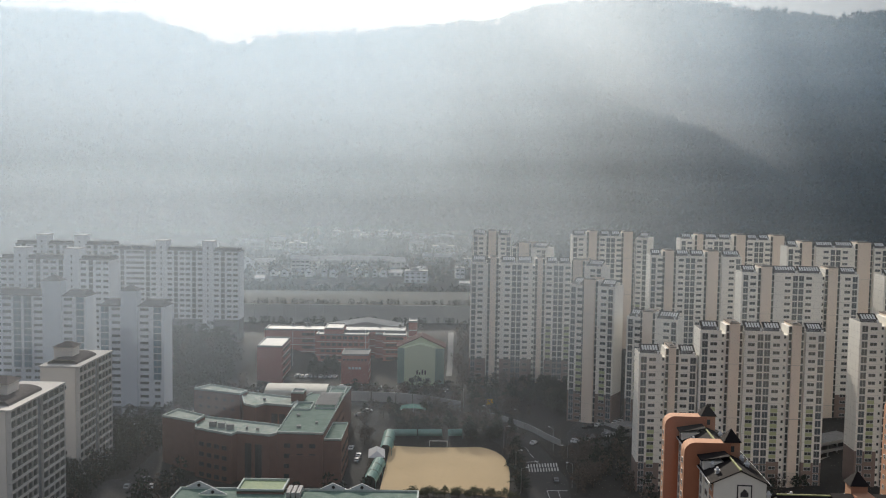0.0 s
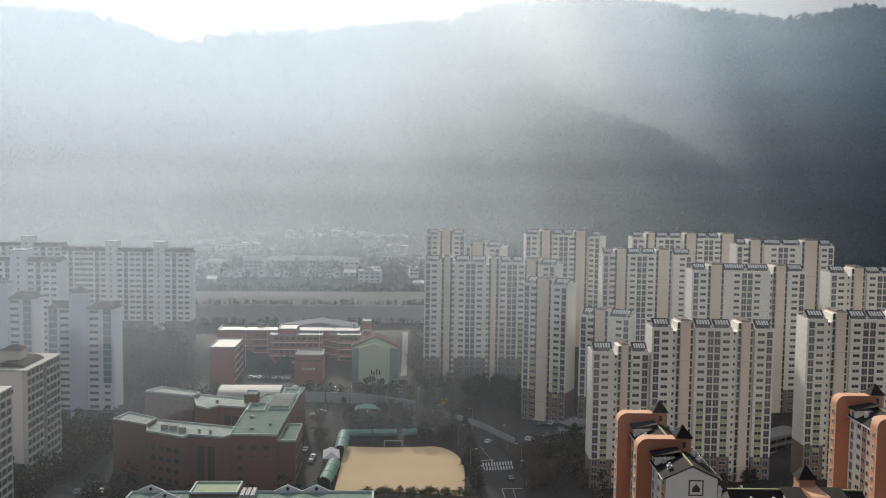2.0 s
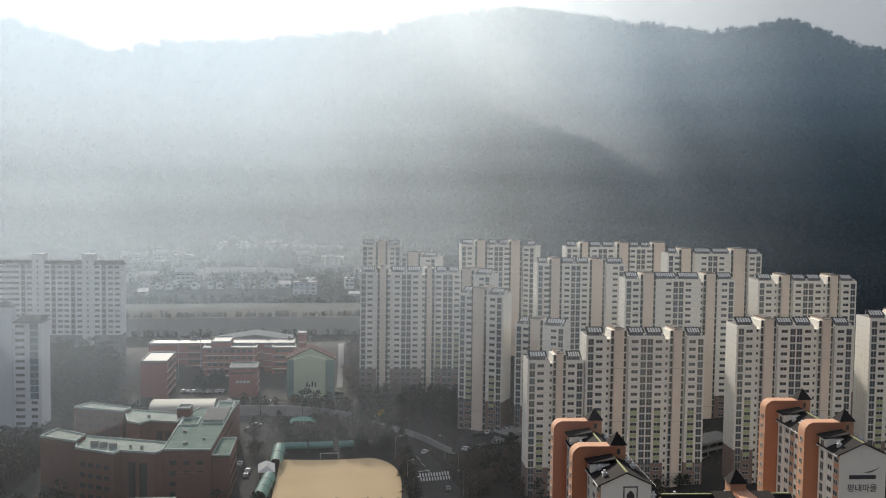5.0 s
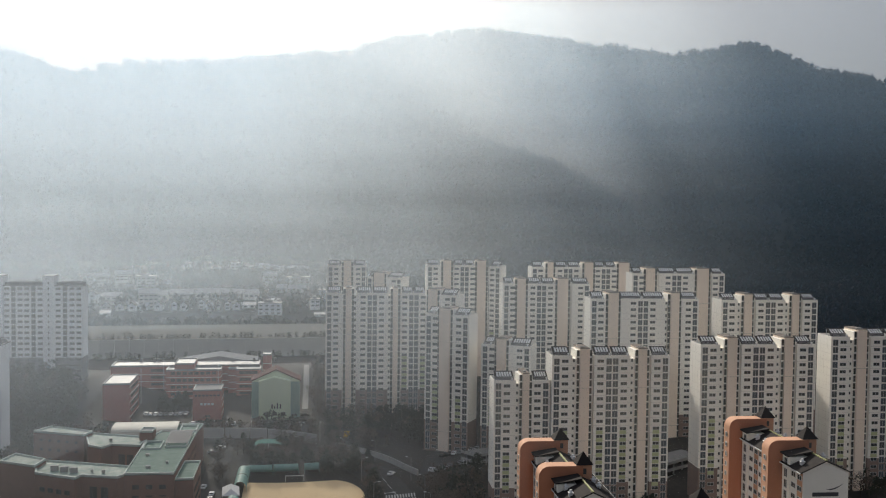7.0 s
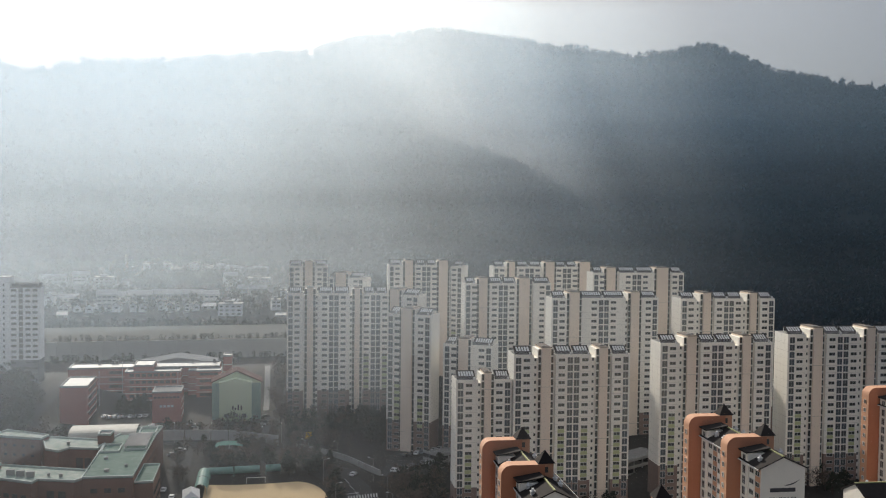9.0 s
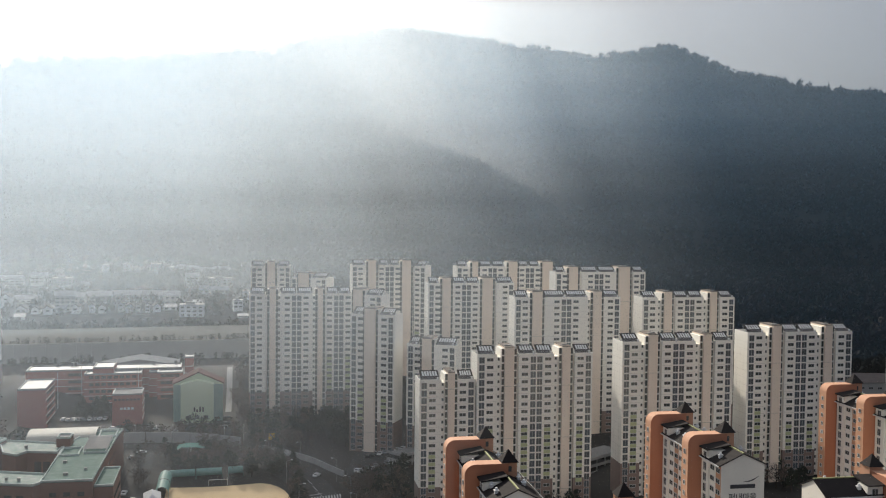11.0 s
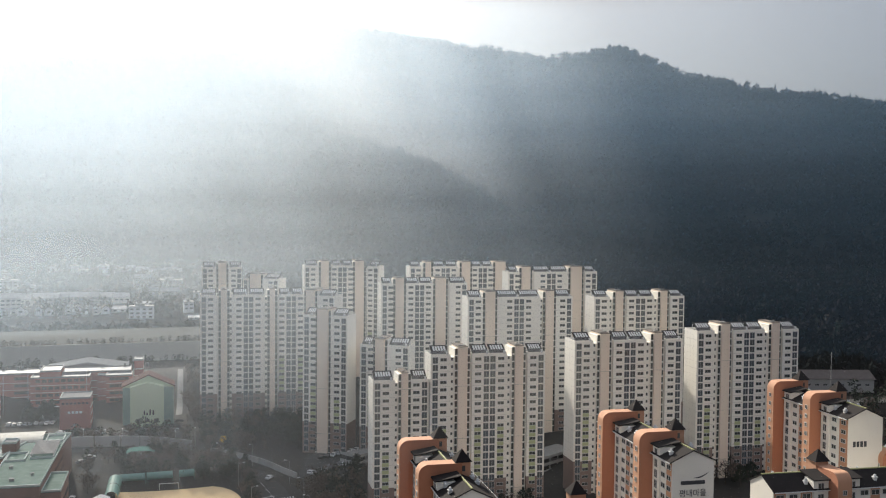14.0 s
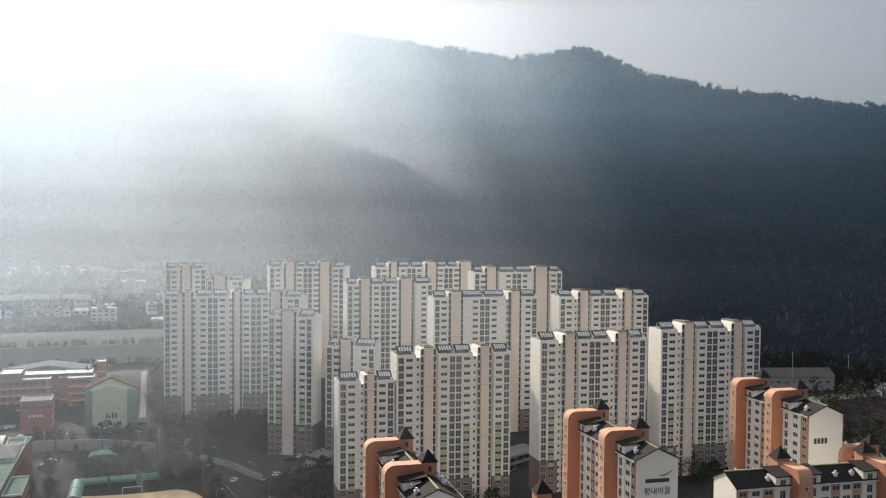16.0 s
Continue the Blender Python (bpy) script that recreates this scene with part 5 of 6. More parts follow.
def village_house(x, y, w, h, form, r):
    """gabled: gable end to the valley; long: low pitched block; flat: boxy white block; pitched: eaves to the valley."""
    wall = r.choice(["chalk", "pale", "chalk"]) if form != "long" else r.choice(["offwhite", "concrete"])
    roof = {"gabled": "roof", "long": "band", "flat": "deck", "pitched": "whiteroof"}[form]
    words = {"gabled": "small white village house with dark gabled roof", "long": "long low pale village terrace with pitched roof", "flat": "white flat-roofed village block with roof hut", "pitched": "white village house with pale pitched roof"}[form]
    root = thing("village_house", pose(x, y, height(x, y), 0, 0, r.uniform(-10, 10)), words + " on the slope", "house", "village houses")
    d = 9.0
    bm = bmesh.new()
    if form == "flat":
        box(bm, -w / 2, w / 2, 0, d, -5, h - 0.6)
        part("wall", bm, M[wall], root)
        bm = bmesh.new()
        box(bm, -w / 2 - 0.3, w / 2 + 0.3, -0.3, d + 0.3, h - 0.6, h - 0.1), box(bm, -w / 4, w / 8, d / 4, d / 2, h - 0.1, h + 1.8)
        part("roof", bm, M[roof], root)
        hw = h - 0.6
    else:
        along = form == "gabled"             # ridge runs away from the valley
        s, k = (w, d) if along else (d, w)   # span across the ridge, length along it
        rise = min(s * 0.36, h * 0.45)
        hw = h - rise

        def at(q, p, z):
            return (q, p + d / 2, z) if along else (p, q + d / 2, z)
        pr = [(-s / 2, -5), (s / 2, -5), (s / 2, hw), (0, h), (-s / 2, hw)]
        f, b = [bm.verts.new(at(q, -k / 2, z)) for q, z in pr], [bm.verts.new(at(q, k / 2, z)) for q, z in pr]
        bm.faces.new(f[::-1]), bm.faces.new(b)
        for i in range(5):
            bm.faces.new((f[i], f[(i + 1) % 5], b[(i + 1) % 5], b[i]))
        part("wall", bm, M[wall], root)
        bm = bmesh.new()
        for e in (-1, 1):
            lo = [bm.verts.new(at(*p)) for p in ((e * (s / 2 + 0.5), -k / 2 - 0.5, hw - 0.3), (e * (s / 2 + 0.5), k / 2 + 0.5, hw - 0.3), (0, k / 2 + 0.5, h + 0.05), (0, -k / 2 - 0.5, h + 0.05))]
            hi = [bm.verts.new((v.co.x, v.co.y, v.co.z + 0.35)) for v in lo]
            bm.faces.new(lo), bm.faces.new(hi[::-1])
            for i in range(4):
                bm.faces.new((lo[i], hi[i], hi[(i + 1) % 4], lo[(i + 1) % 4]))
        part("roof", bm, M[roof], root)
    cols, storeys = max(1, int(w / 3.6)), max(1, int((hw + 0.4) / 2.9))
    for k in range(cols):
        for st in range(storeys):
            part("window", W_ROOM, None, root, m=pose(-w / 2 + (k + 0.5) * w / cols - 1.25, 0, max(0.5, hw - 2.4 - st * 2.9)))


rv = random.Random(5)
# east, north, width, height of the houses, by kind
GABLED = [(-106, 786, 4.9, 4.5), (-94, 788, 3.6, 4.5), (-87, 788, 4.9, 4.0), (-74, 794, 3.2, 5.0), (-67, 791, 5.4, 4.1), (-61, 792, 1.8, 3.6), (-54, 790, 3.1, 4.5), (-47, 791, 4.9, 4.0), (-125, 783, 4.9, 4.0), (-134, 785, 5.0, 3.6), (-144, 786, 6.3, 4.1), (-160, 814, 6.1, 7.5)]
LONG = [(-97, 854, 17.6, 6.8), (-76, 858, 20.0, 6.8), (-56, 860, 18.6, 6.4), (-114, 794, 12.7, 13.2), (-110, 837, 7.2, 7.7), (-38, 848, 10.6, 7.2), (-151, 845, 14.1, 4.9)]
FLAT = [(-21, 774, 15.4, 8.3), (-112, 1050, 4.8, 10.2), (-92, 1054, 6.0, 10.2), (-84, 1067, 11.5, 5.5), (-119, 1054, 7.2, 4.8), (-65, 1064, 7.9, 9.7), (-53, 1085, 11.1, 5.5), (-0, 953, 18.4, 7.0), (21, 855, 4.4, 6.8), (-138, 946, 14.6, 8.1), (14, 791, 6.3, 7.2)]
PITCHED = [(-40, 1069, 6.7, 8.5), (-33, 1064, 7.2, 7.8), (-25, 1065, 7.3, 7.3), (-13, 1056, 13.2, 6.6), (2, 1058, 14.4, 7.2), (-25, 955, 10.8, 10.8), (-161, 966, 12.8, 10.0), (-186, 966, 20.1, 7.8), (-120, 949, 6.5, 4.3), (-14, 898, 7.1, 6.1), (-0, 900, 13.3, 5.1), (-119, 790, 9.1, 4.1), (-38, 798, 9.1, 3.6), (-18, 821, 5.6, 3.7), (-141, 764, 6.2, 3.5), (17, 770, 6.6, 2.2)]
HOMES = []
for form, rows in (("gabled", GABLED), ("long", LONG), ("flat", FLAT), ("pitched", PITCHED)):
    for x, y, w, h in rows:
        village_house(x, y, w * 1.15, h * (1.5 if form == "gabled" else 1.15), form, rv)
        HOMES.append((x, y, w / 2 + 5))
pitch = [(58, 862), (100, 862), (104, 884), (62, 886)]
bm = bmesh.new()
prism(bm, pitch, 30, 37.4)
tagged(part("sand_pitch", bm, M["sand"]), "pale sandy pitch beside the village houses", "pitch", kind="structure")

# ---- parking deck between the white towers ----


def parking_deck(x, y, w, d):
    g = ground(x, y)
    root = thing("parking_deck", pose(x, y, g, 0, 0, 32), "low concrete parking deck with pale parapets between towers", "car park")
    bm = bmesh.new()
    for k in range(3):
        box(bm, 0, w, 0, d, k * 2.9 - 0.4 - (3 if k == 0 else 0), k * 2.9)
    part("slab", bm, M["deck"], root)
    for k in range(3):
        bm = bmesh.new()
        box(bm, -0.15, w + 0.15, -0.15, 0, k * 2.9 - 0.3, k * 2.9 + 0.9), box(bm, -0.15, 0, 0, d, k * 2.9 - 0.3, k * 2.9 + 0.9)
        part("parapet", bm, M["concrete"], root)
    for i in range(int(w / 5.5) + 1):
        bm = bmesh.new()
        box(bm, i * 5.5 + 0.05, i * 5.5 + 0.5, 0.3, 0.75, 0, 5.4)
        part("column", bm, M["concrete"], root)
    bm = bmesh.new()
    box(bm, 0, w, d * 0.6, d * 0.6 + 0.3, 0, 5.4)
    part("back_wall", bm, M["greybase"], root)


parking_deck(147, 379, 26, 12)
parking_deck(74, 402, 20, 10)

# ---- long shed beyond the towers ----


def shed():
    x, y = 322, 462
    root = thing("long_shed", pose(x, y, ground(x, y), 0, 0, -14), "long grey shed with pale ribbed roof by the wood", "shed")
    bm = bmesh.new()
    box(bm, 0, 44, 0, 16, -5, 7)
    w = part("wall", bm, M["concrete"], root)
    bm = bmesh.new()
    v = [bm.verts.new(p) for p in ((-0.6, -0.8, 6.8), (44.6, -0.8, 6.8), (44.6, 8, 10.6), (-0.6, 8, 10.6), (-0.6, 16.8, 6.8), (44.6, 16.8, 6.8))]
    bm.faces.new(v[:4]), bm.faces.new((v[3], v[2], v[5], v[4]))
    bm.faces.new((v[0], v[3], v[4])), bm.faces.new((v[1], v[5], v[2]))
    part("roof", bm, M["slate"], root)
    wall_windows(w, (0, 0), (44, 0), 3.2, 1, 9, 3, W_ROOM, 2.5)


shed()

# ---- trees ----


def tree_form(seed, h, spread, pine):
    """A tapered trunk with limbs, and a crown of many small twigs or needles."""
    r = random.Random(seed)
    wood, leaf = bmesh.new(), []
    rod(wood, (0, 0, -0.6), (0, 0, h * 0.55), h * 0.022, 7, h * 0.014)
    rod(wood, (0, 0, h * 0.55), (r.uniform(-0.2, 0.2), r.uniform(-0.2, 0.2), h * 0.95), h * 0.014, 6, h * 0.004)
    tips = []
    for k in range(16 if pine else 13):
        z0 = h * (0.22 + 0.62 * k / 15)
        a = k * 2.4 + r.uniform(-0.4, 0.4)
        reach = spread * ((1.05 - z0 / h) * 1.25 if pine else (0.6 + 0.6 * math.sin(math.pi * min(1, z0 / h))))
        p = Vector((math.cos(a) * reach, math.sin(a) * reach, z0 + (h * 0.03 if pine else h * 0.2)))
        rod(wood, (0, 0, z0), p, h * 0.009, 5, h * 0.003)
        tips.append((Vector((0, 0, z0)), p))
        if not pine:
            for s in range(3):
                q = p.lerp(Vector((0, 0, z0)), r.uniform(0.1, 0.6))
                e = q + Vector((r.uniform(-1, 1), r.uniform(-1, 1), r.uniform(0.4, 1.3))) * h * 0.1
                rod(wood, q, e, h * 0.005, 4, h * 0.002)
                tips.append((q, e))
    verts, faces = [], []
    count = 520 if pine else 420
    for k in range(count):
        a, b = tips[r.randrange(len(tips))]
        c = a.lerp(b, r.uniform(0.3, 1.08)) + Vector((r.gauss(0, 1), r.gauss(0, 1), r.gauss(0, 0.7))) * h * (0.045 if pine else 0.06)
        s = h * (0.05 if pine else 0.055) * r.uniform(0.6, 1.3)
        d1 = Vector((r.gauss(0, 1), r.gauss(0, 1), r.gauss(0, 0.5))).normalized()
        d2 = d1.cross(Vector((r.gauss(0, 1), r.gauss(0, 1), r.gauss(0, 1)))).normalized()
        thin = 0.5 if pine else 0.16
        i = len(verts)
        verts += [tuple(c - d1 * s), tuple(c + d2 * s * thin), tuple(c + d1 * s), tuple(c - d2 * s * thin)]
        faces.append((i, i + 1, i + 2, i + 3))
    root = thing("tree", pose(0, 0, 0), "dark evergreen tree with uneven crown" if pine else "bare winter tree with fine brown twigs", "tree", "pines" if pine else "bare trees")
    part("trunk", wood, M["bark"], root)
    part("crown", bulk("crown", verts, faces, M["pine" if pine else "twig"]), None, root)
    return root


FORMS = [tree_form(3, 9, 2.9, True), tree_form(4, 7.5, 3.0, True), tree_form(5, 10, 2.6, True), tree_form(6, 9, 3.2, False), tree_form(7, 8, 3.0, False), tree_form(8, 11, 3.6, False)]
used = set()
tr = random.Random(11)


def plant(x, y, which, s=1.0):
    m = pose(x, y, ground(x, y), 0, 0, tr.uniform(0, 360)) @ Matrix.Scale(s, 4)
    f = FORMS[which]
    if which not in used:
        used.add(which)
        f.matrix_basis = m
    else:
        o = copy_thing(f, pose(x, y, ground(x, y), 0, 0, tr.uniform(0, 360)))
        o.scale = (s, s, s)


def grove(x0, x1, y0, y1, n, kinds, smin=0.7, smax=1.25):
    for k in range(n):
        plant(tr.uniform(x0, x1), tr.uniform(y0, y1), tr.choice(kinds), tr.uniform(smin, smax))


grove(260, 410, 300, 412, 60, (3, 4, 5, 1, 4), 0.4, 0.75)
grove(14, 36, 450, 472, 24, (0, 1, 2, 4, 1), 0.55, 0.85)
grove(36, 60, 446, 472, 26, (0, 1, 2, 0, 1), 0.8, 1.15)           # dark planting before the far white tower
grove(48, 70, 434, 455, 18, (0, 1, 2, 3), 0.9, 1.3)
grove(27.5, 31, 352, 398, 20, (1, 1, 4), 0.75, 1.1)        # beside the field
grove(11, 30, 404, 418, 16, (4, 1, 0), 0.7, 1.05)
grove(-20, 24, 412.5, 418, 30, (0, 1, 4, 3), 0.8, 1.15)
grove(-26, 8, 424, 446, 34, (0, 1, 0, 4, 3), 0.6, 0.95)


def bush_form(seed, h, w):
    """A rounded shrub: stems from the ground and leaves all over an uneven dome."""
    r = random.Random(seed)
    root = thing("bush", pose(0, 0, 0), "olive-green clipped shrub in a hedge by the field", "bush", "field hedge")
    wood = bmesh.new()
    lobes = [(Vector((r.uniform(-0.5, 0.5) * w, r.uniform(-0.4, 0.4) * w, h * r.uniform(0.4, 0.72))), r.uniform(0.45, 0.7)) for k in range(6)]
    for c, s in lobes:
        rod(wood, (c.x * 0.2, c.y * 0.2, -0.4), c, 0.05, 5, 0.02)
    part("stem", wood, M["bark"], root)
    verts, faces = [], []
    for k in range(620):
        c, s = lobes[r.randrange(len(lobes))]
        d = Vector((r.gauss(0, 1), r.gauss(0, 1), r.gauss(0, 1))).normalized()
        p = c + Vector((d.x * w * 0.5, d.y * w * 0.5, d.z * h * 0.5)) * s * r.uniform(0.75, 1.15)
        p.z = max(0.1, p.z)
        q = r.uniform(0.10, 0.22)
        d1 = Vector((r.gauss(0, 1), r.gauss(0, 1), r.gauss(0, 1))).normalized()
        d2 = d1.cross(d + Vector((0.01, 0, 0))).normalized()
        i = len(verts)
        verts += [tuple(p - d1 * q), tuple(p + d2 * q * 0.6), tuple(p + d1 * q), tuple(p - d2 * q * 0.6)]
        faces.append((i, i + 1, i + 2, i + 3))
    part("crown", bulk("crown", verts, faces, M["hedge"]), None, root)
    return root


BUSHES = [bush_form(31, 3.4, 3.2), bush_form(32, 2.8, 2.8), bush_form(33, 4.0, 3.4)]
for k in range(23):
    x, y = -12 + k * 1.75 + tr.uniform(-0.4, 0.4), 338.0 + k * 0.3 + tr.uniform(-0.6, 0.6)
    m = pose(x, y, ground(x, y), 0, 0, tr.uniform(0, 360))
    if k < 3:
        BUSHES[k].matrix_basis = m
    else:
        copy_thing(BUSHES[k % 3], m)
grove(49, 60, 352, 392, 20, (3, 5, 4), 0.6, 1.0)
grove(60, 90, 386, 402, 16, (0, 1, 3, 4), 0.6, 1.0)
grove(-140, -108, 372, 405, 18, (0, 1, 4), 0.8, 1.1)
grove(-34, -29, 385, 440, 10, (1, 4, 3), 0.6, 0.9)
grove(-76, -52, 498, 528, 10, (0, 1), 0.7, 1.0)
grove(8, 14, 470, 520, 8, (3, 4, 5), 0.8, 1.1)
grove(160, 190, 372, 392, 12, (3, 4, 1), 0.6, 1.0)
grove(205, 255, 330, 345, 14, (0, 3, 1, 4), 0.7, 1.1)
grove(260, 330, 380, 420, 20, (1, 3, 4, 5), 0.4, 0.7)
grove(100, 135, 337, 350, 8, (1, 0, 4), 0.6, 0.9)

# ---- wooded slopes ----


def forest():
    r = np.random.default_rng(21)
    base = []
    for k in range(25):                      # one ragged crown of slanted leaves
        z = r.uniform(0.15, 1.0)
        w = 0.42 * (1.15 - z) ** 0.5 + 0.1
        a = r.uniform(0, 6.28)
        c = np.array([math.cos(a) * w * r.uniform(0.3, 1), math.sin(a) * w * r.uniform(0.3, 1), z])
        d1, d2 = r.normal(size=3), r.normal(size=3)
        d1, d2 = d1 / np.linalg.norm(d1) * 0.21, d2 / np.linalg.norm(d2) * 0.12
        base += [c - d1, c + d2, c + d1, c - d2]
    base += [np.array(p) for p in ((-0.03, 0, -0.2), (0.03, 0, -0.2), (0.012, 0, 0.8), (-0.012, 0, 0.8))]
    base = np.array(base)
    fine = []
    for k in range(84):                     # the same crown with small leaves, for belts near by
        z = r.uniform(0.12, 1.0)
        w = 0.40 * (1.12 - z) ** 0.5 * (0.55 + 0.45 * math.sin(9 * z + 1)) + 0.06
        a, q = r.uniform(0, 6.28), r.uniform(0.2, 1) ** 0.5
        c = np.array([math.cos(a) * w * q, math.sin(a) * w * q, z])
        d1, d2 = r.normal(size=3), r.normal(size=3)
        d1, d2 = d1 / np.linalg.norm(d1) * 0.085, d2 / np.linalg.norm(d2) * 0.04
        fine += [c - d1, c + d2, c + d1, c - d2]
    fine = np.array(fine + list(base[-4:]))

    def cover(name, spots, mat, label, hmin, hmax, base=base):
        n, nq = len(spots), len(base) // 4
        s = r.uniform(hmin, hmax, n)
        a = r.uniform(0, 6.28, n)
        ca, sa = np.cos(a), np.sin(a)
        p = np.empty((n, len(base), 3))
        p[:, :, 0] = (base[None, :, 0] * ca[:, None] - base[None, :, 1] * sa[:, None]) * s[:, None] * 0.95
        p[:, :, 1] = (base[None, :, 0] * sa[:, None] + base[None, :, 1] * ca[:, None]) * s[:, None] * 0.95
        p[:, :, 2] = base[None, :, 2] * s[:, None]
        p += np.array(spots)[:, None, :]
        me = bpy.data.meshes.new(name)
        me.vertices.add(n * len(base))
        me.vertices.foreach_set("co", p.ravel())
        me.loops.add(n * nq * 4)
        me.loops.foreach_set("vertex_index", np.arange(n * nq * 4))
        me.polygons.add(n * nq)
        me.polygons.foreach_set("loop_start", np.arange(0, n * nq * 4, 4))
        me.update()
        me.validate()
        me.materials.append(M[mat])
        tagged(new(name, me), label, "forest", kind="stuff")

    hard, dark = [], []
    for k in range(14000):
        a = r.uniform(-27, 44)
        far, foot, top = ridge(a)
        d = foot + (far - 12 - foot) * r.uniform(0, 1) ** 0.85
        x, y = d * math.sin(radians(a)), d * math.cos(radians(a))
        (dark if noise.noise((a * 0.3, d * 0.004, 1.7)) + r.normal() * 0.22 > 0.34 else hard).append((x, y, height(x, y) - 0.5))
    for k in range(7000):                    # wooded flats below the slopes
        a, d = r.uniform(2, 47), 575 + 590 * r.uniform(0, 1) ** 0.8
        if a < 24 and d < 700:
            continue
        x, y = d * math.sin(radians(a)), d * math.cos(radians(a))
        if 318 < x < 372 and 440 < y < 482:
            continue
        (dark if noise.noise((a * 0.3, d * 0.01, 1.7)) + r.normal() * 0.3 > 0.1 else hard).append((x, y, height(x, y) - 0.5))
    for k in range(2200):                    # the spur
        a, d = r.uniform(4, 23), r.uniform(930, 1150)
        x, y = d * math.sin(radians(a)), d * math.cos(radians(a))
        (dark if noise.noise((a * 0.5, d * 0.01, 4.1)) > 0.25 else hard).append((x, y, height(x, y) - 0.5))
    crest = []
    for k in range(2300):                    # single trees along the skyline, in loose clumps
        a = r.uniform(-27, 44)
        if noise.noise((a * 1.7, 5.0, 0.3)) + 0.6 * noise.noise((a * 5.0, 2.0, 0.3)) < r.uniform(-0.5, 0.45):
            continue
        far = ridge(a)[0] + r.uniform(-10, 14)
        x, y = far * math.sin(radians(a)), far * math.cos(radians(a))
        crest.append((x, y, height(x, y) - 0.5))
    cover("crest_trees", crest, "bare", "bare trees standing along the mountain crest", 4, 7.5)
    # planted belts that stay far off or half hidden
    belt_d, belt_b = [], []
    for x0, x1, y0, y1, k, pines in ((-152, -108, 425, 522, 420, 0.85), (-100, -80, 428, 470, 30, 0.3), (-200, -150, 425, 450, 40, 0.7), (8, 16, 520, 570, 16, 0.3),
                                     (205, 420, 345, 372, 60, 0.3), (330, 420, 425, 440, 20, 0.3), (300, 470, 480, 640, 160, 0.4), (70, 120, 300, 345, 60, 0.3), (-170, 60, 722, 742, 300, 0.6),
                                     (-230, 80, 775, 1150, 800, 0.55), (-130, 10, 930, 1040, 420, 0.8), (-400, 60, 1080, 1160, 500, 0.6), (130, 150, 395, 412, 14, 0.5), (-130, -113, 300, 425, 260, 0.85), (-120, -100, 428, 505, 90, 0.7), (-97, -90, 300, 345, 18, 0.6), (225, 420, 300, 400, 80, 0.25), (225, 430, 300, 408, 380, 0.6), (330, 430, 408, 424, 60, 0.5), (-45, 10, 455, 463, 70, 0.2), (12, 40, 440, 474, 60, 0.3), (52, 72, 352, 398, 45, 0.2), (-140, -112, 425, 470, 60, 0.6), (-60, -20, 300, 338, 24, 0.5)):
        for q in range(k):
            x, y = r.uniform(x0, x1), r.uniform(y0, y1)
            if y > 740 and any(math.hypot(x - hx, y + 6 - hy) < hr for hx, hy, hr in HOMES):
                continue
            (belt_d if r.uniform() < pines else belt_b).append((x, y, height(x, y) - 0.3))
    shrubs = []
    for q in range(420):                     # planting at the foot of the noise wall
        x = r.uniform(-330, 60)
        if noise.noise((x * 0.12, 3.3, 0.0)) > -0.15:
            y = 646 + x * 0.045 + r.uniform(-4, 5)
            shrubs.append((x, y, height(x, y) - 0.3))
    for q in range(520):                     # hedge along the top of the wall
        x = r.uniform(-330, 205)
        shrubs.append((x, 656.5 + x * 0.045 + r.uniform(0, 2.5), 28.6 + r.uniform(-0.8, 0.2)))
    cover("shrub_belt", shrubs, "pine", "low dark shrubs at the foot of the noise wall", 2.5, 5.5, fine)
    for tag, keep, crown in (("near", lambda p: p[1] < 660, fine), ("far", lambda p: p[1] >= 660, base)):
        cover("evergreen_belt", [p for p in belt_d if keep(p)], "pine", "belts of dark evergreens " + ("between the estates" if tag == "near" else "round the village"), 6, 10.5, crown)
        cover("bare_belt", [p for p in belt_b if keep(p)], "twig", "belts of bare brown trees and scrub " + ("between the estates" if tag == "near" else "round the village"), 4.5, 8.5, crown)
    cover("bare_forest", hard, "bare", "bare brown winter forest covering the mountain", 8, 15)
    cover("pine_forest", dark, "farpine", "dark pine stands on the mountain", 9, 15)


forest()

# ---- cars ----


def car_form(body):
    root = thing("car", pose(0, 0, 0), "parked " + body + " car on asphalt", "car", "parked cars")
    prof = [(-2.2, 0.35), (2.2, 0.35), (2.25, 0.8), (1.3, 0.95), (0.7, 1.45), (-1.2, 1.48), (-1.9, 1.0), (-2.25, 0.9)]
    bm = bmesh.new()
    f, b = [bm.verts.new((x, -0.88, z)) for x, z in prof], [bm.verts.new((x, 0.88, z)) for x, z in prof]
    bm.faces.new(f), bm.faces.new(b[::-1])
    for i in range(8):
        bm.faces.new((f[i], b[i], b[(i + 1) % 8], f[(i + 1) % 8]))
    part("body", bm, M["car_" + body], root)
    for a, c in (((0.75, 1.42), (1.28, 0.98)), ((-1.84, 1.04), (-1.25, 1.46))):
        bm = bmesh.new()
        o = 0.03
        v = [bm.verts.new(p) for p in ((a[0], -0.72, a[1] + o), (c[0], -0.72, c[1] + o), (c[0], 0.72, c[1] + o), (a[0], 0.72, a[1] + o))]
        bm.faces.new(v)
        part("windscreen", bm, M["glass"], root)
    for x in (-1.4, 1.4):
        for y in (-0.86, 0.86):
            bm = bmesh.new()
            bmesh.ops.create_cone(bm, cap_ends=True, segments=12, radius1=0.34, radius2=0.34, depth=0.22, matrix=pose(x, y, 0.34, 90))
            part("wheel", bm, M["roof"], root)
    return root


CARS = {c: car_form(c) for c in ("white", "grey", "black")}
placed = set()


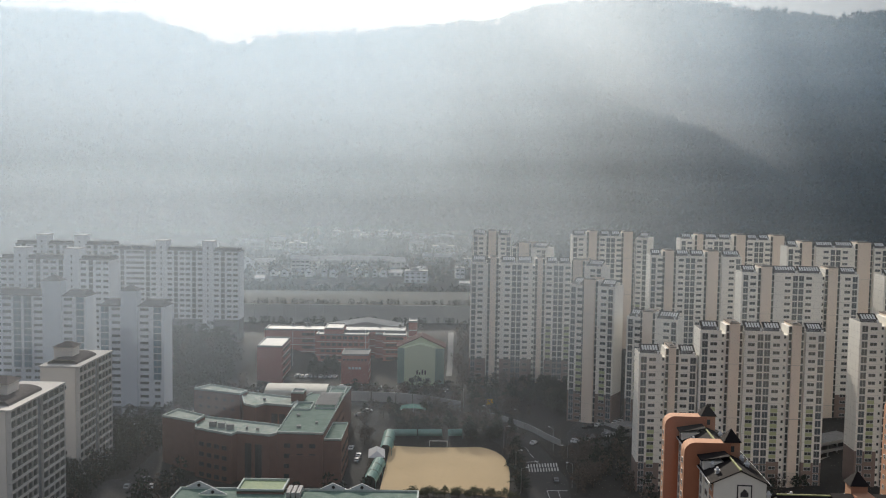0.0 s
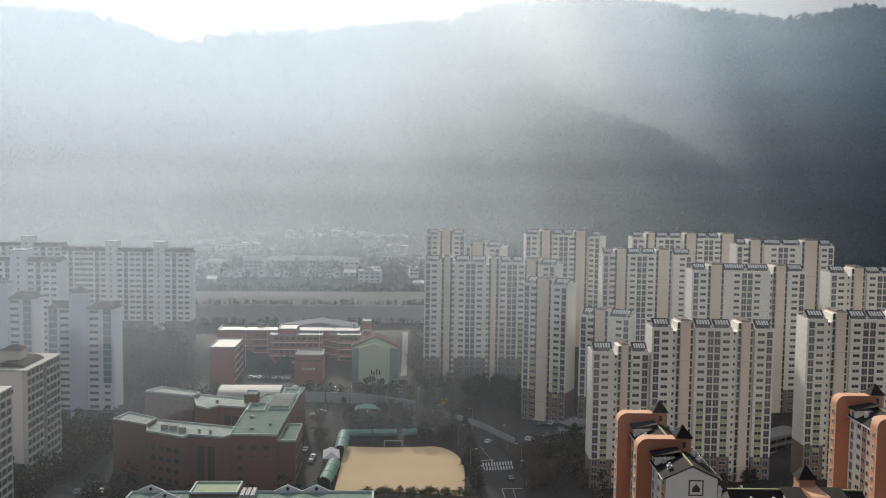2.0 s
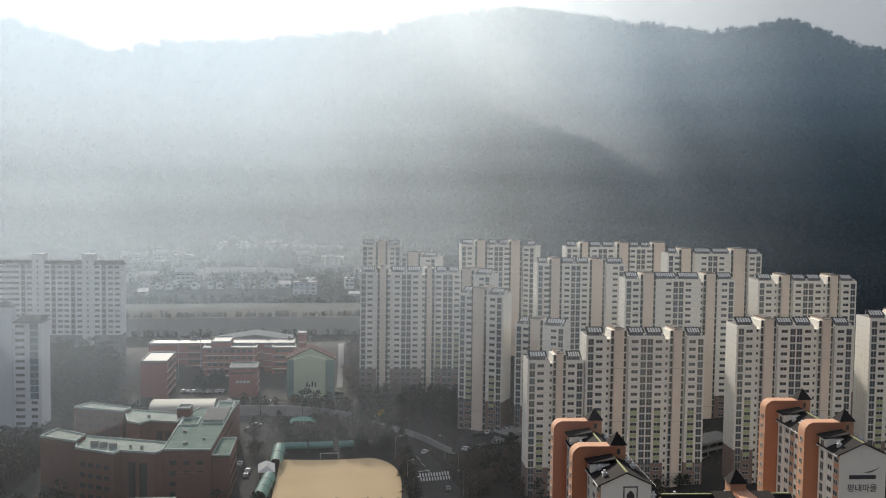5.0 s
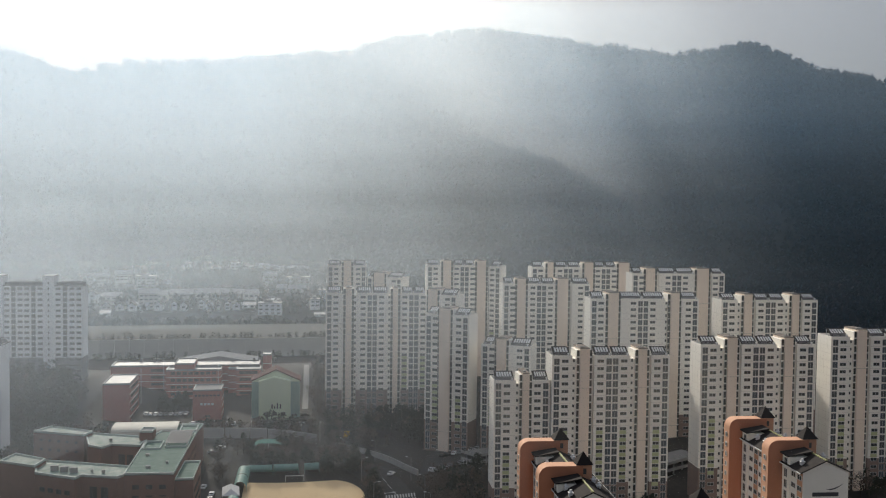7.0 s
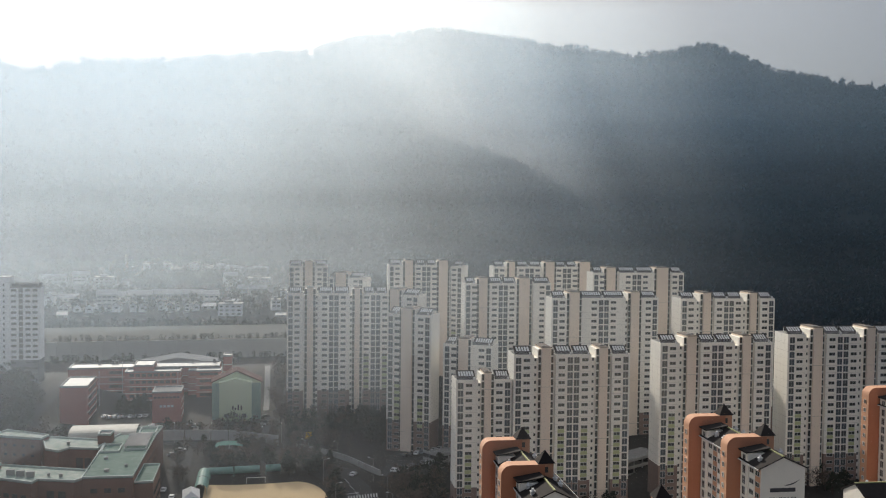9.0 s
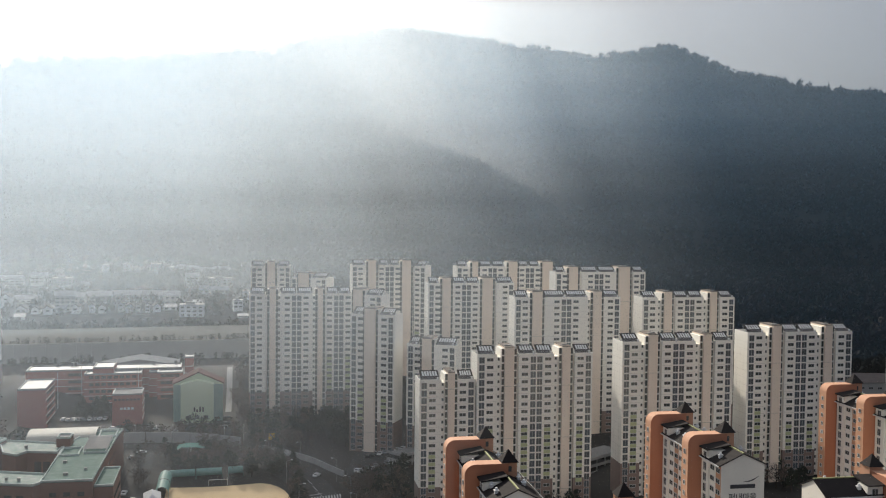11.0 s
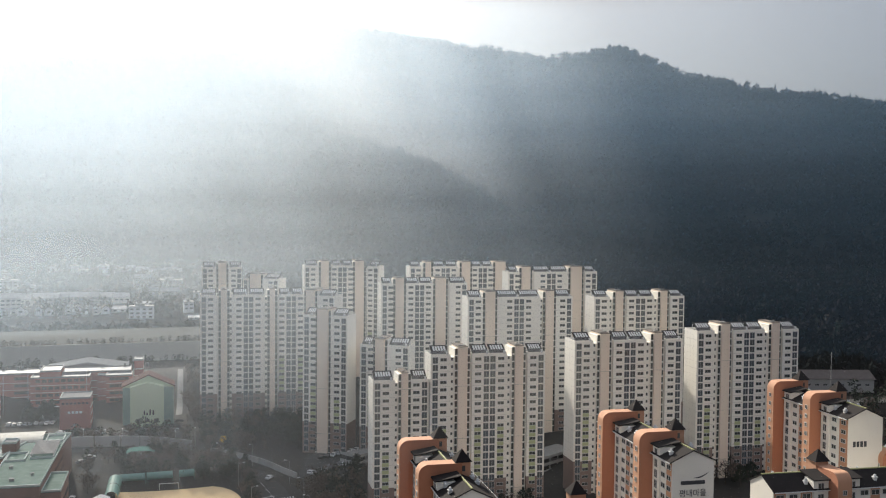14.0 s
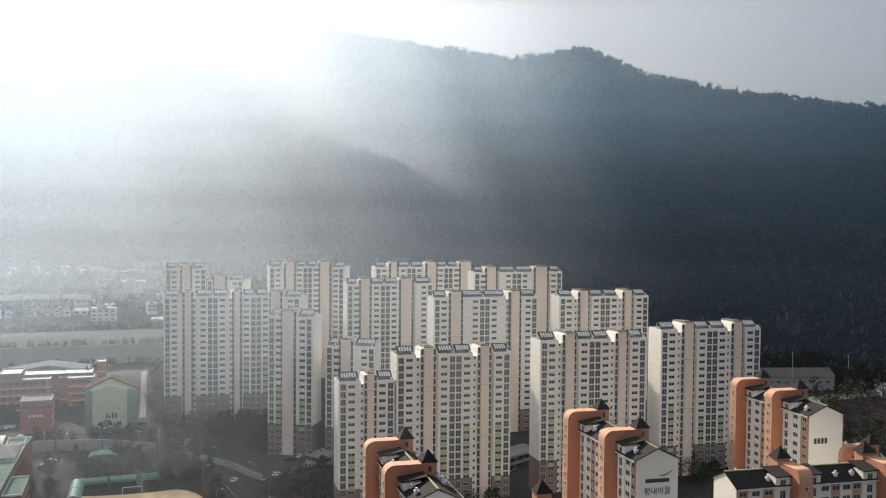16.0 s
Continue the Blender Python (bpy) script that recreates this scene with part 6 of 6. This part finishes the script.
def park(x, y, turn, colour):
    m = pose(x, y, ground(x, y) + 0.3, 0, 0, turn)
    if colour in placed:
        copy_thing(CARS[colour], m)
    else:
        placed.add(colour)
        CARS[colour].matrix_basis = m


cr = random.Random(2)
for x, y, t, c in ((-32.6, 437.5, 10, "white"), (-35.5, 431, 5, "grey"), (-48, 478, 3, "white"), (-32.3, 476, 90, "white"), (-29.5, 476, 90, "white"), (1.3, 474, 20, "white"), (-42, 477, 90, "black"),
                   (-103, 334, 95, "white"), (-99.5, 338, 95, "white"), (-103.5, 345, 95, "grey"), (-99.4, 352, 95, "black"), (-104, 325, 95, "grey"), (-31.8, 384, 85, "white"), (-32, 378, 85, "grey"), (-35.5, 392, 85, "white"),
                   (38.5, 402, 60, "white"), (43.8, 366, 88, "grey"), (21, 427, 135, "white"), (-70, 478, 90, "white"), (-74, 477.5, 90, "grey"), (-64, 477.5, 90, "white")):
    park(x, y, t, c)
for k in range(15):
    park(55 + k * 2.2 + cr.uniform(-0.3, 0.3), 404 + k * 0.8 - (k % 2) * 1.2, 64 + cr.uniform(-3, 3), cr.choice(("white", "grey", "black")))
for k in range(9):                       # school forecourts
    park(-73 + k * 2.4, 500 + cr.uniform(-1, 1), 80 + cr.uniform(-6, 6), cr.choice(("white", "white", "grey")))
for x, y in ((-17, 474), (-12, 474.5), (-8, 474), (2.5, 480), (4, 492), (-55, 462), (-80, 468), (-86, 469)):
    park(x, y, cr.uniform(0, 30), cr.choice(("white", "grey", "black")))
for k in range(7):
    park(62 + k * 2.6, 418 + k * 0.6, 64, cr.choice(("white", "grey", "black")))

# ---- street furniture ----


def street_lamp(x, y, turn, h=9.0):
    root = thing("street_lamp", pose(x, y, ground(x, y), 0, 0, turn), "slim grey street lamp beside the road", "street lamp", "street lamps")
    bm = bmesh.new()
    rod(bm, (0, 0, -0.5), (0, 0, h), 0.09, 8, 0.05)
    part("pole", bm, M["concrete"], root)
    bm = bmesh.new()
    rod(bm, (0, 0, h), (1.8, 0, h + 0.5), 0.05)
    part("arm", bm, M["concrete"], root)
    bm = bmesh.new()
    box(bm, 1.6, 2.5, -0.18, 0.18, h + 0.4, h + 0.58)
    part("lamp_head", bm, M["louvre"], root)


for x, y, t in ((29, 372, 0), (49.5, 380, 180), (26, 398, 0), (46, 397, 150), (20, 421, 130), (33, 418, 230), (2, 447, 270), (-20, 449, 270), (-36, 449, 270), (10.5, 452, 270), (49, 360, 180), (29.5, 352, 0)):
    street_lamp(x, y, t)


def yellow_sign():
    x, y = 22.5, 447.5
    root = thing("yellow_sign", pose(x, y, ground(x, y)), "yellow school-zone sign board on a pole", "sign")
    bm = bmesh.new()
    rod(bm, (0, 0, -0.5), (0, 0, 6.2), 0.09)
    part("pole", bm, M["louvre"], root)
    bm = bmesh.new()
    box(bm, -1.4, 1.4, -0.2, -0.1, 3.6, 6.4)
    part("board", bm, M["yellow"], root)


yellow_sign()


village_house(381, 424, 7, 7.5, "pitched", rv)
draped("pavement", [(318, 424), (352, 424), (400, 436)], [(318, 432), (352, 436), (400, 452)], 0.4, "asphalt", "grey yard beside the long shed", "pavement")


def mast(x, y, h):
    root = thing("steel_mast", pose(x, y, ground(x, y)), "thin grey steel mast standing among trees", "mast", "masts")
    bm = bmesh.new()
    rod(bm, (0, 0, -1), (0, 0, h), 0.22, 8, 0.12)
    part("pole", bm, M["concrete"], root)
    bm = bmesh.new()
    rod(bm, (-1.1, 0, h - 1.2), (1.1, 0, h - 1.2), 0.06)
    part("cross_arm", bm, M["concrete"], root)


mast(338, 452, 22)
mast(374, 452, 19)

# ---- morning haze: added sheets across the valley, sun glow painted into their density ----


def haze_paint(name, gaze, rise, slant, strength, beam=0.0, tint=(0.70, 0.825, 0.985), most=1.0):
    """Haze that lets most light through and scatters the rest; sun glow is painted into its density by bearing and
    height.
    """
    m = bpy.data.materials.new(name)
    n, l = link_nodes(m)
    n.remove(n["Principled BSDF"])

    def math_node(op, a, b=0.0):
        k = n.new("ShaderNodeMath")
        k.operation = op
        for i, v in enumerate((a, b)):
            if isinstance(v, (int, float)):
                k.inputs[i].default_value = v
            else:
                l.new(v, k.inputs[i])
        return k.outputs[0]

    def curve(value, lo, hi, stops):
        r = n.new("ShaderNodeMapRange")
        r.inputs["From Min"].default_value, r.inputs["From Max"].default_value = lo, hi
        l.new(value, r.inputs["Value"])
        c = n.new("ShaderNodeValToRGB")
        c.color_ramp.interpolation = "EASE"
        e = c.color_ramp.elements
        while len(e) < len(stops):
            e.new(0.5)
        for k, (p, v) in zip(e, stops):
            k.position, k.color = (p - lo) / (hi - lo), (v, v, v, 1)
        l.new(r.outputs[0], c.inputs[0])
        return c.outputs["Color"]

    g, sep = n.new("ShaderNodeNewGeometry"), n.new("ShaderNodeSeparateXYZ")
    l.new(g.outputs["Position"], sep.inputs[0])
    x, y, z = sep.outputs
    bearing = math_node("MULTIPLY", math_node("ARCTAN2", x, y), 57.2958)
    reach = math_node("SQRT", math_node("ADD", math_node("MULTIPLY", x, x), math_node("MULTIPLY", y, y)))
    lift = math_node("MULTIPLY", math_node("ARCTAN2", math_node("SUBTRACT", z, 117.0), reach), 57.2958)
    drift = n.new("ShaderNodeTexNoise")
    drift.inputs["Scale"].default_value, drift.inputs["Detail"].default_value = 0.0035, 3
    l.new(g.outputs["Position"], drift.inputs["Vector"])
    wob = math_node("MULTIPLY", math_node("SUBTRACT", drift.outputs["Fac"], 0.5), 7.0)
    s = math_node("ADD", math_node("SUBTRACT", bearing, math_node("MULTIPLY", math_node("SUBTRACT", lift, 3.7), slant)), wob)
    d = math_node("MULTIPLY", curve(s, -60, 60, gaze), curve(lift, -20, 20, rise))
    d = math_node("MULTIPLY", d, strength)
    # light shaft painted as a slanting band of extra density
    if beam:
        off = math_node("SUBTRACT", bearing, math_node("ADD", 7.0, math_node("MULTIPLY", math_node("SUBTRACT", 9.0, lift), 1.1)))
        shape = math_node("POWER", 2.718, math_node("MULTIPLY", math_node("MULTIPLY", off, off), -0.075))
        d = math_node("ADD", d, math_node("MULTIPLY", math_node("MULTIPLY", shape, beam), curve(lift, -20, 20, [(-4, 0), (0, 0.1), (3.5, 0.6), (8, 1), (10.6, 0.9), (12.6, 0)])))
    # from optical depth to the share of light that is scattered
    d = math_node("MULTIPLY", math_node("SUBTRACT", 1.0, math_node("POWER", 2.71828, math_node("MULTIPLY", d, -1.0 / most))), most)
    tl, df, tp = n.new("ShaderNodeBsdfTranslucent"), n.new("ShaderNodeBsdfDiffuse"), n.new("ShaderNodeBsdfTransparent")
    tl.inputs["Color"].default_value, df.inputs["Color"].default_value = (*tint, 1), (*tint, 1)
    both, out = n.new("ShaderNodeMixShader"), n.new("ShaderNodeMixShader")
    both.inputs[0].default_value = 0.15
    l.new(tl.outputs[0], both.inputs[1]), l.new(df.outputs[0], both.inputs[2])
    l.new(d, out.inputs[0]), l.new(tp.outputs[0], out.inputs[1]), l.new(both.outputs[0], out.inputs[2])
    l.new(out.outputs[0], n["Material Output"].inputs["Surface"])
    return m


def haze_sheet(r, z0, z1, a0, a1, mat, label):
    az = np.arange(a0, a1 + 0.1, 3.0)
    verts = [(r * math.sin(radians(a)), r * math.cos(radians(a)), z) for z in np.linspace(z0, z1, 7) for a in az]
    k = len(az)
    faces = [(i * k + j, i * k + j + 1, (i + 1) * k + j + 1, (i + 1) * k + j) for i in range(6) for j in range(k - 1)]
    tagged(new("painted_haze_sheet", bulk("painted_haze_sheet", verts, faces, mat, True)), label, "haze", kind="structure")


# sun glow painted as density: strongest to the left, fading right
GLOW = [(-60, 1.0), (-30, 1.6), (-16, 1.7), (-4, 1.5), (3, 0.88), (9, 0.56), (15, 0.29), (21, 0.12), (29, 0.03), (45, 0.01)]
FAR = haze_paint("sun_glow_density", GLOW, [(-6, 0.025), (-2, 0.05), (0, 0.10), (2, 0.20), (4, 0.34), (6, 0.58), (8, 0.85), (10.6, 1.0), (12.9, 0.0)], -0.5, 0.86, tint=(0.75, 0.865, 0.98), most=0.27)
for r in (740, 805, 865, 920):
    haze_sheet(r, 30, 117 + r * 0.23, -48, 66, FAR, "thin haze sheet with sun glow painted in before the mountain")
# this sheet holds only the painted light shaft
haze_sheet(1147, 20, 117 + 1147 * 0.23, -6, 36, haze_paint("light_shaft_density", [(-60, 0.0), (60, 0.0)], [(-20, 0.0), (20, 0.0)], 0.0, 0.0, 0.20, (0.80, 0.85, 0.92)), "sheet with a slanting light shaft painted in behind the wooded spur")
# the upper part of this sheet carries more of the painted glow
haze_sheet(700, 6, 270, -48, 6, haze_paint("valley_glow_density", [(-60, 0.9), (-20, 1.0), (-8, 0.9), (1.5, 0.0)], [(-14, 0.5), (-8, 0.55), (-4, 0.6), (-1, 0.5), (3, 0.7), (6, 1.5), (9, 2.2), (10.6, 2.2), (12.9, 0.0)], 0.0, 0.17, tint=(0.62, 0.79, 0.97), most=0.27), "grey painted haze over the village with sun glow higher up")
# blue distance haze painted through the tint of this sheet
haze_sheet(640, 8, 262, 6, 66, haze_paint("blue_haze_tint", [(9, 0.0), (14, 0.7), (18, 1.0), (26, 0.9), (33, 0.7), (50, 0.7)], [(-14, 0.08), (-8, 0.15), (-3, 0.30), (1, 0.52), (5.5, 1.0), (10.6, 0.8), (13, 0.0)], 0.0, 0.10, tint=(0.22, 0.48, 0.82)), "thin sheet tinted as blue haze before the wooded slope")
NEAR = haze_paint("near_haze_density", [(-60, 0.95), (-20, 1.0), (-13, 0.95), (-9, 0.45), (-2, 0.34), (3, 0.34), (6, 0.38), (12, 0.22), (20, 0.08), (29, 0.0)], [(-20, 0.1), (-12, 0.3), (-8, 0.6), (-5.5, 0.9), (-3.5, 0.8), (1.5, 0.0), (16, 0.0)], 0.0, 0.56, tint=(0.72, 0.84, 0.97), most=0.25)
haze_sheet(405, 2, 260, -48, 44, NEAR, "faint painted haze between the pale towers")
# added sheet that lifts the dark tones, standing in for lens veil
haze_sheet(262, 0, 160, -48, 66, haze_paint("lens_veil_density", [(-60, 1.0), (-17, 1.0), (-12, 0.8), (-6, 0.72), (6, 0.66), (11, 0.4), (16, 0.2), (25, 0.1), (40, 0.06)], [(-20, 0.3), (-12, 0.6), (-8, 0.95), (-4, 0.85), (2.0, 0.0), (16, 0.0)], 0.0, 0.07, tint=(0.80, 0.87, 0.95)), "barely visible added veil that lifts dark tones over the estate")
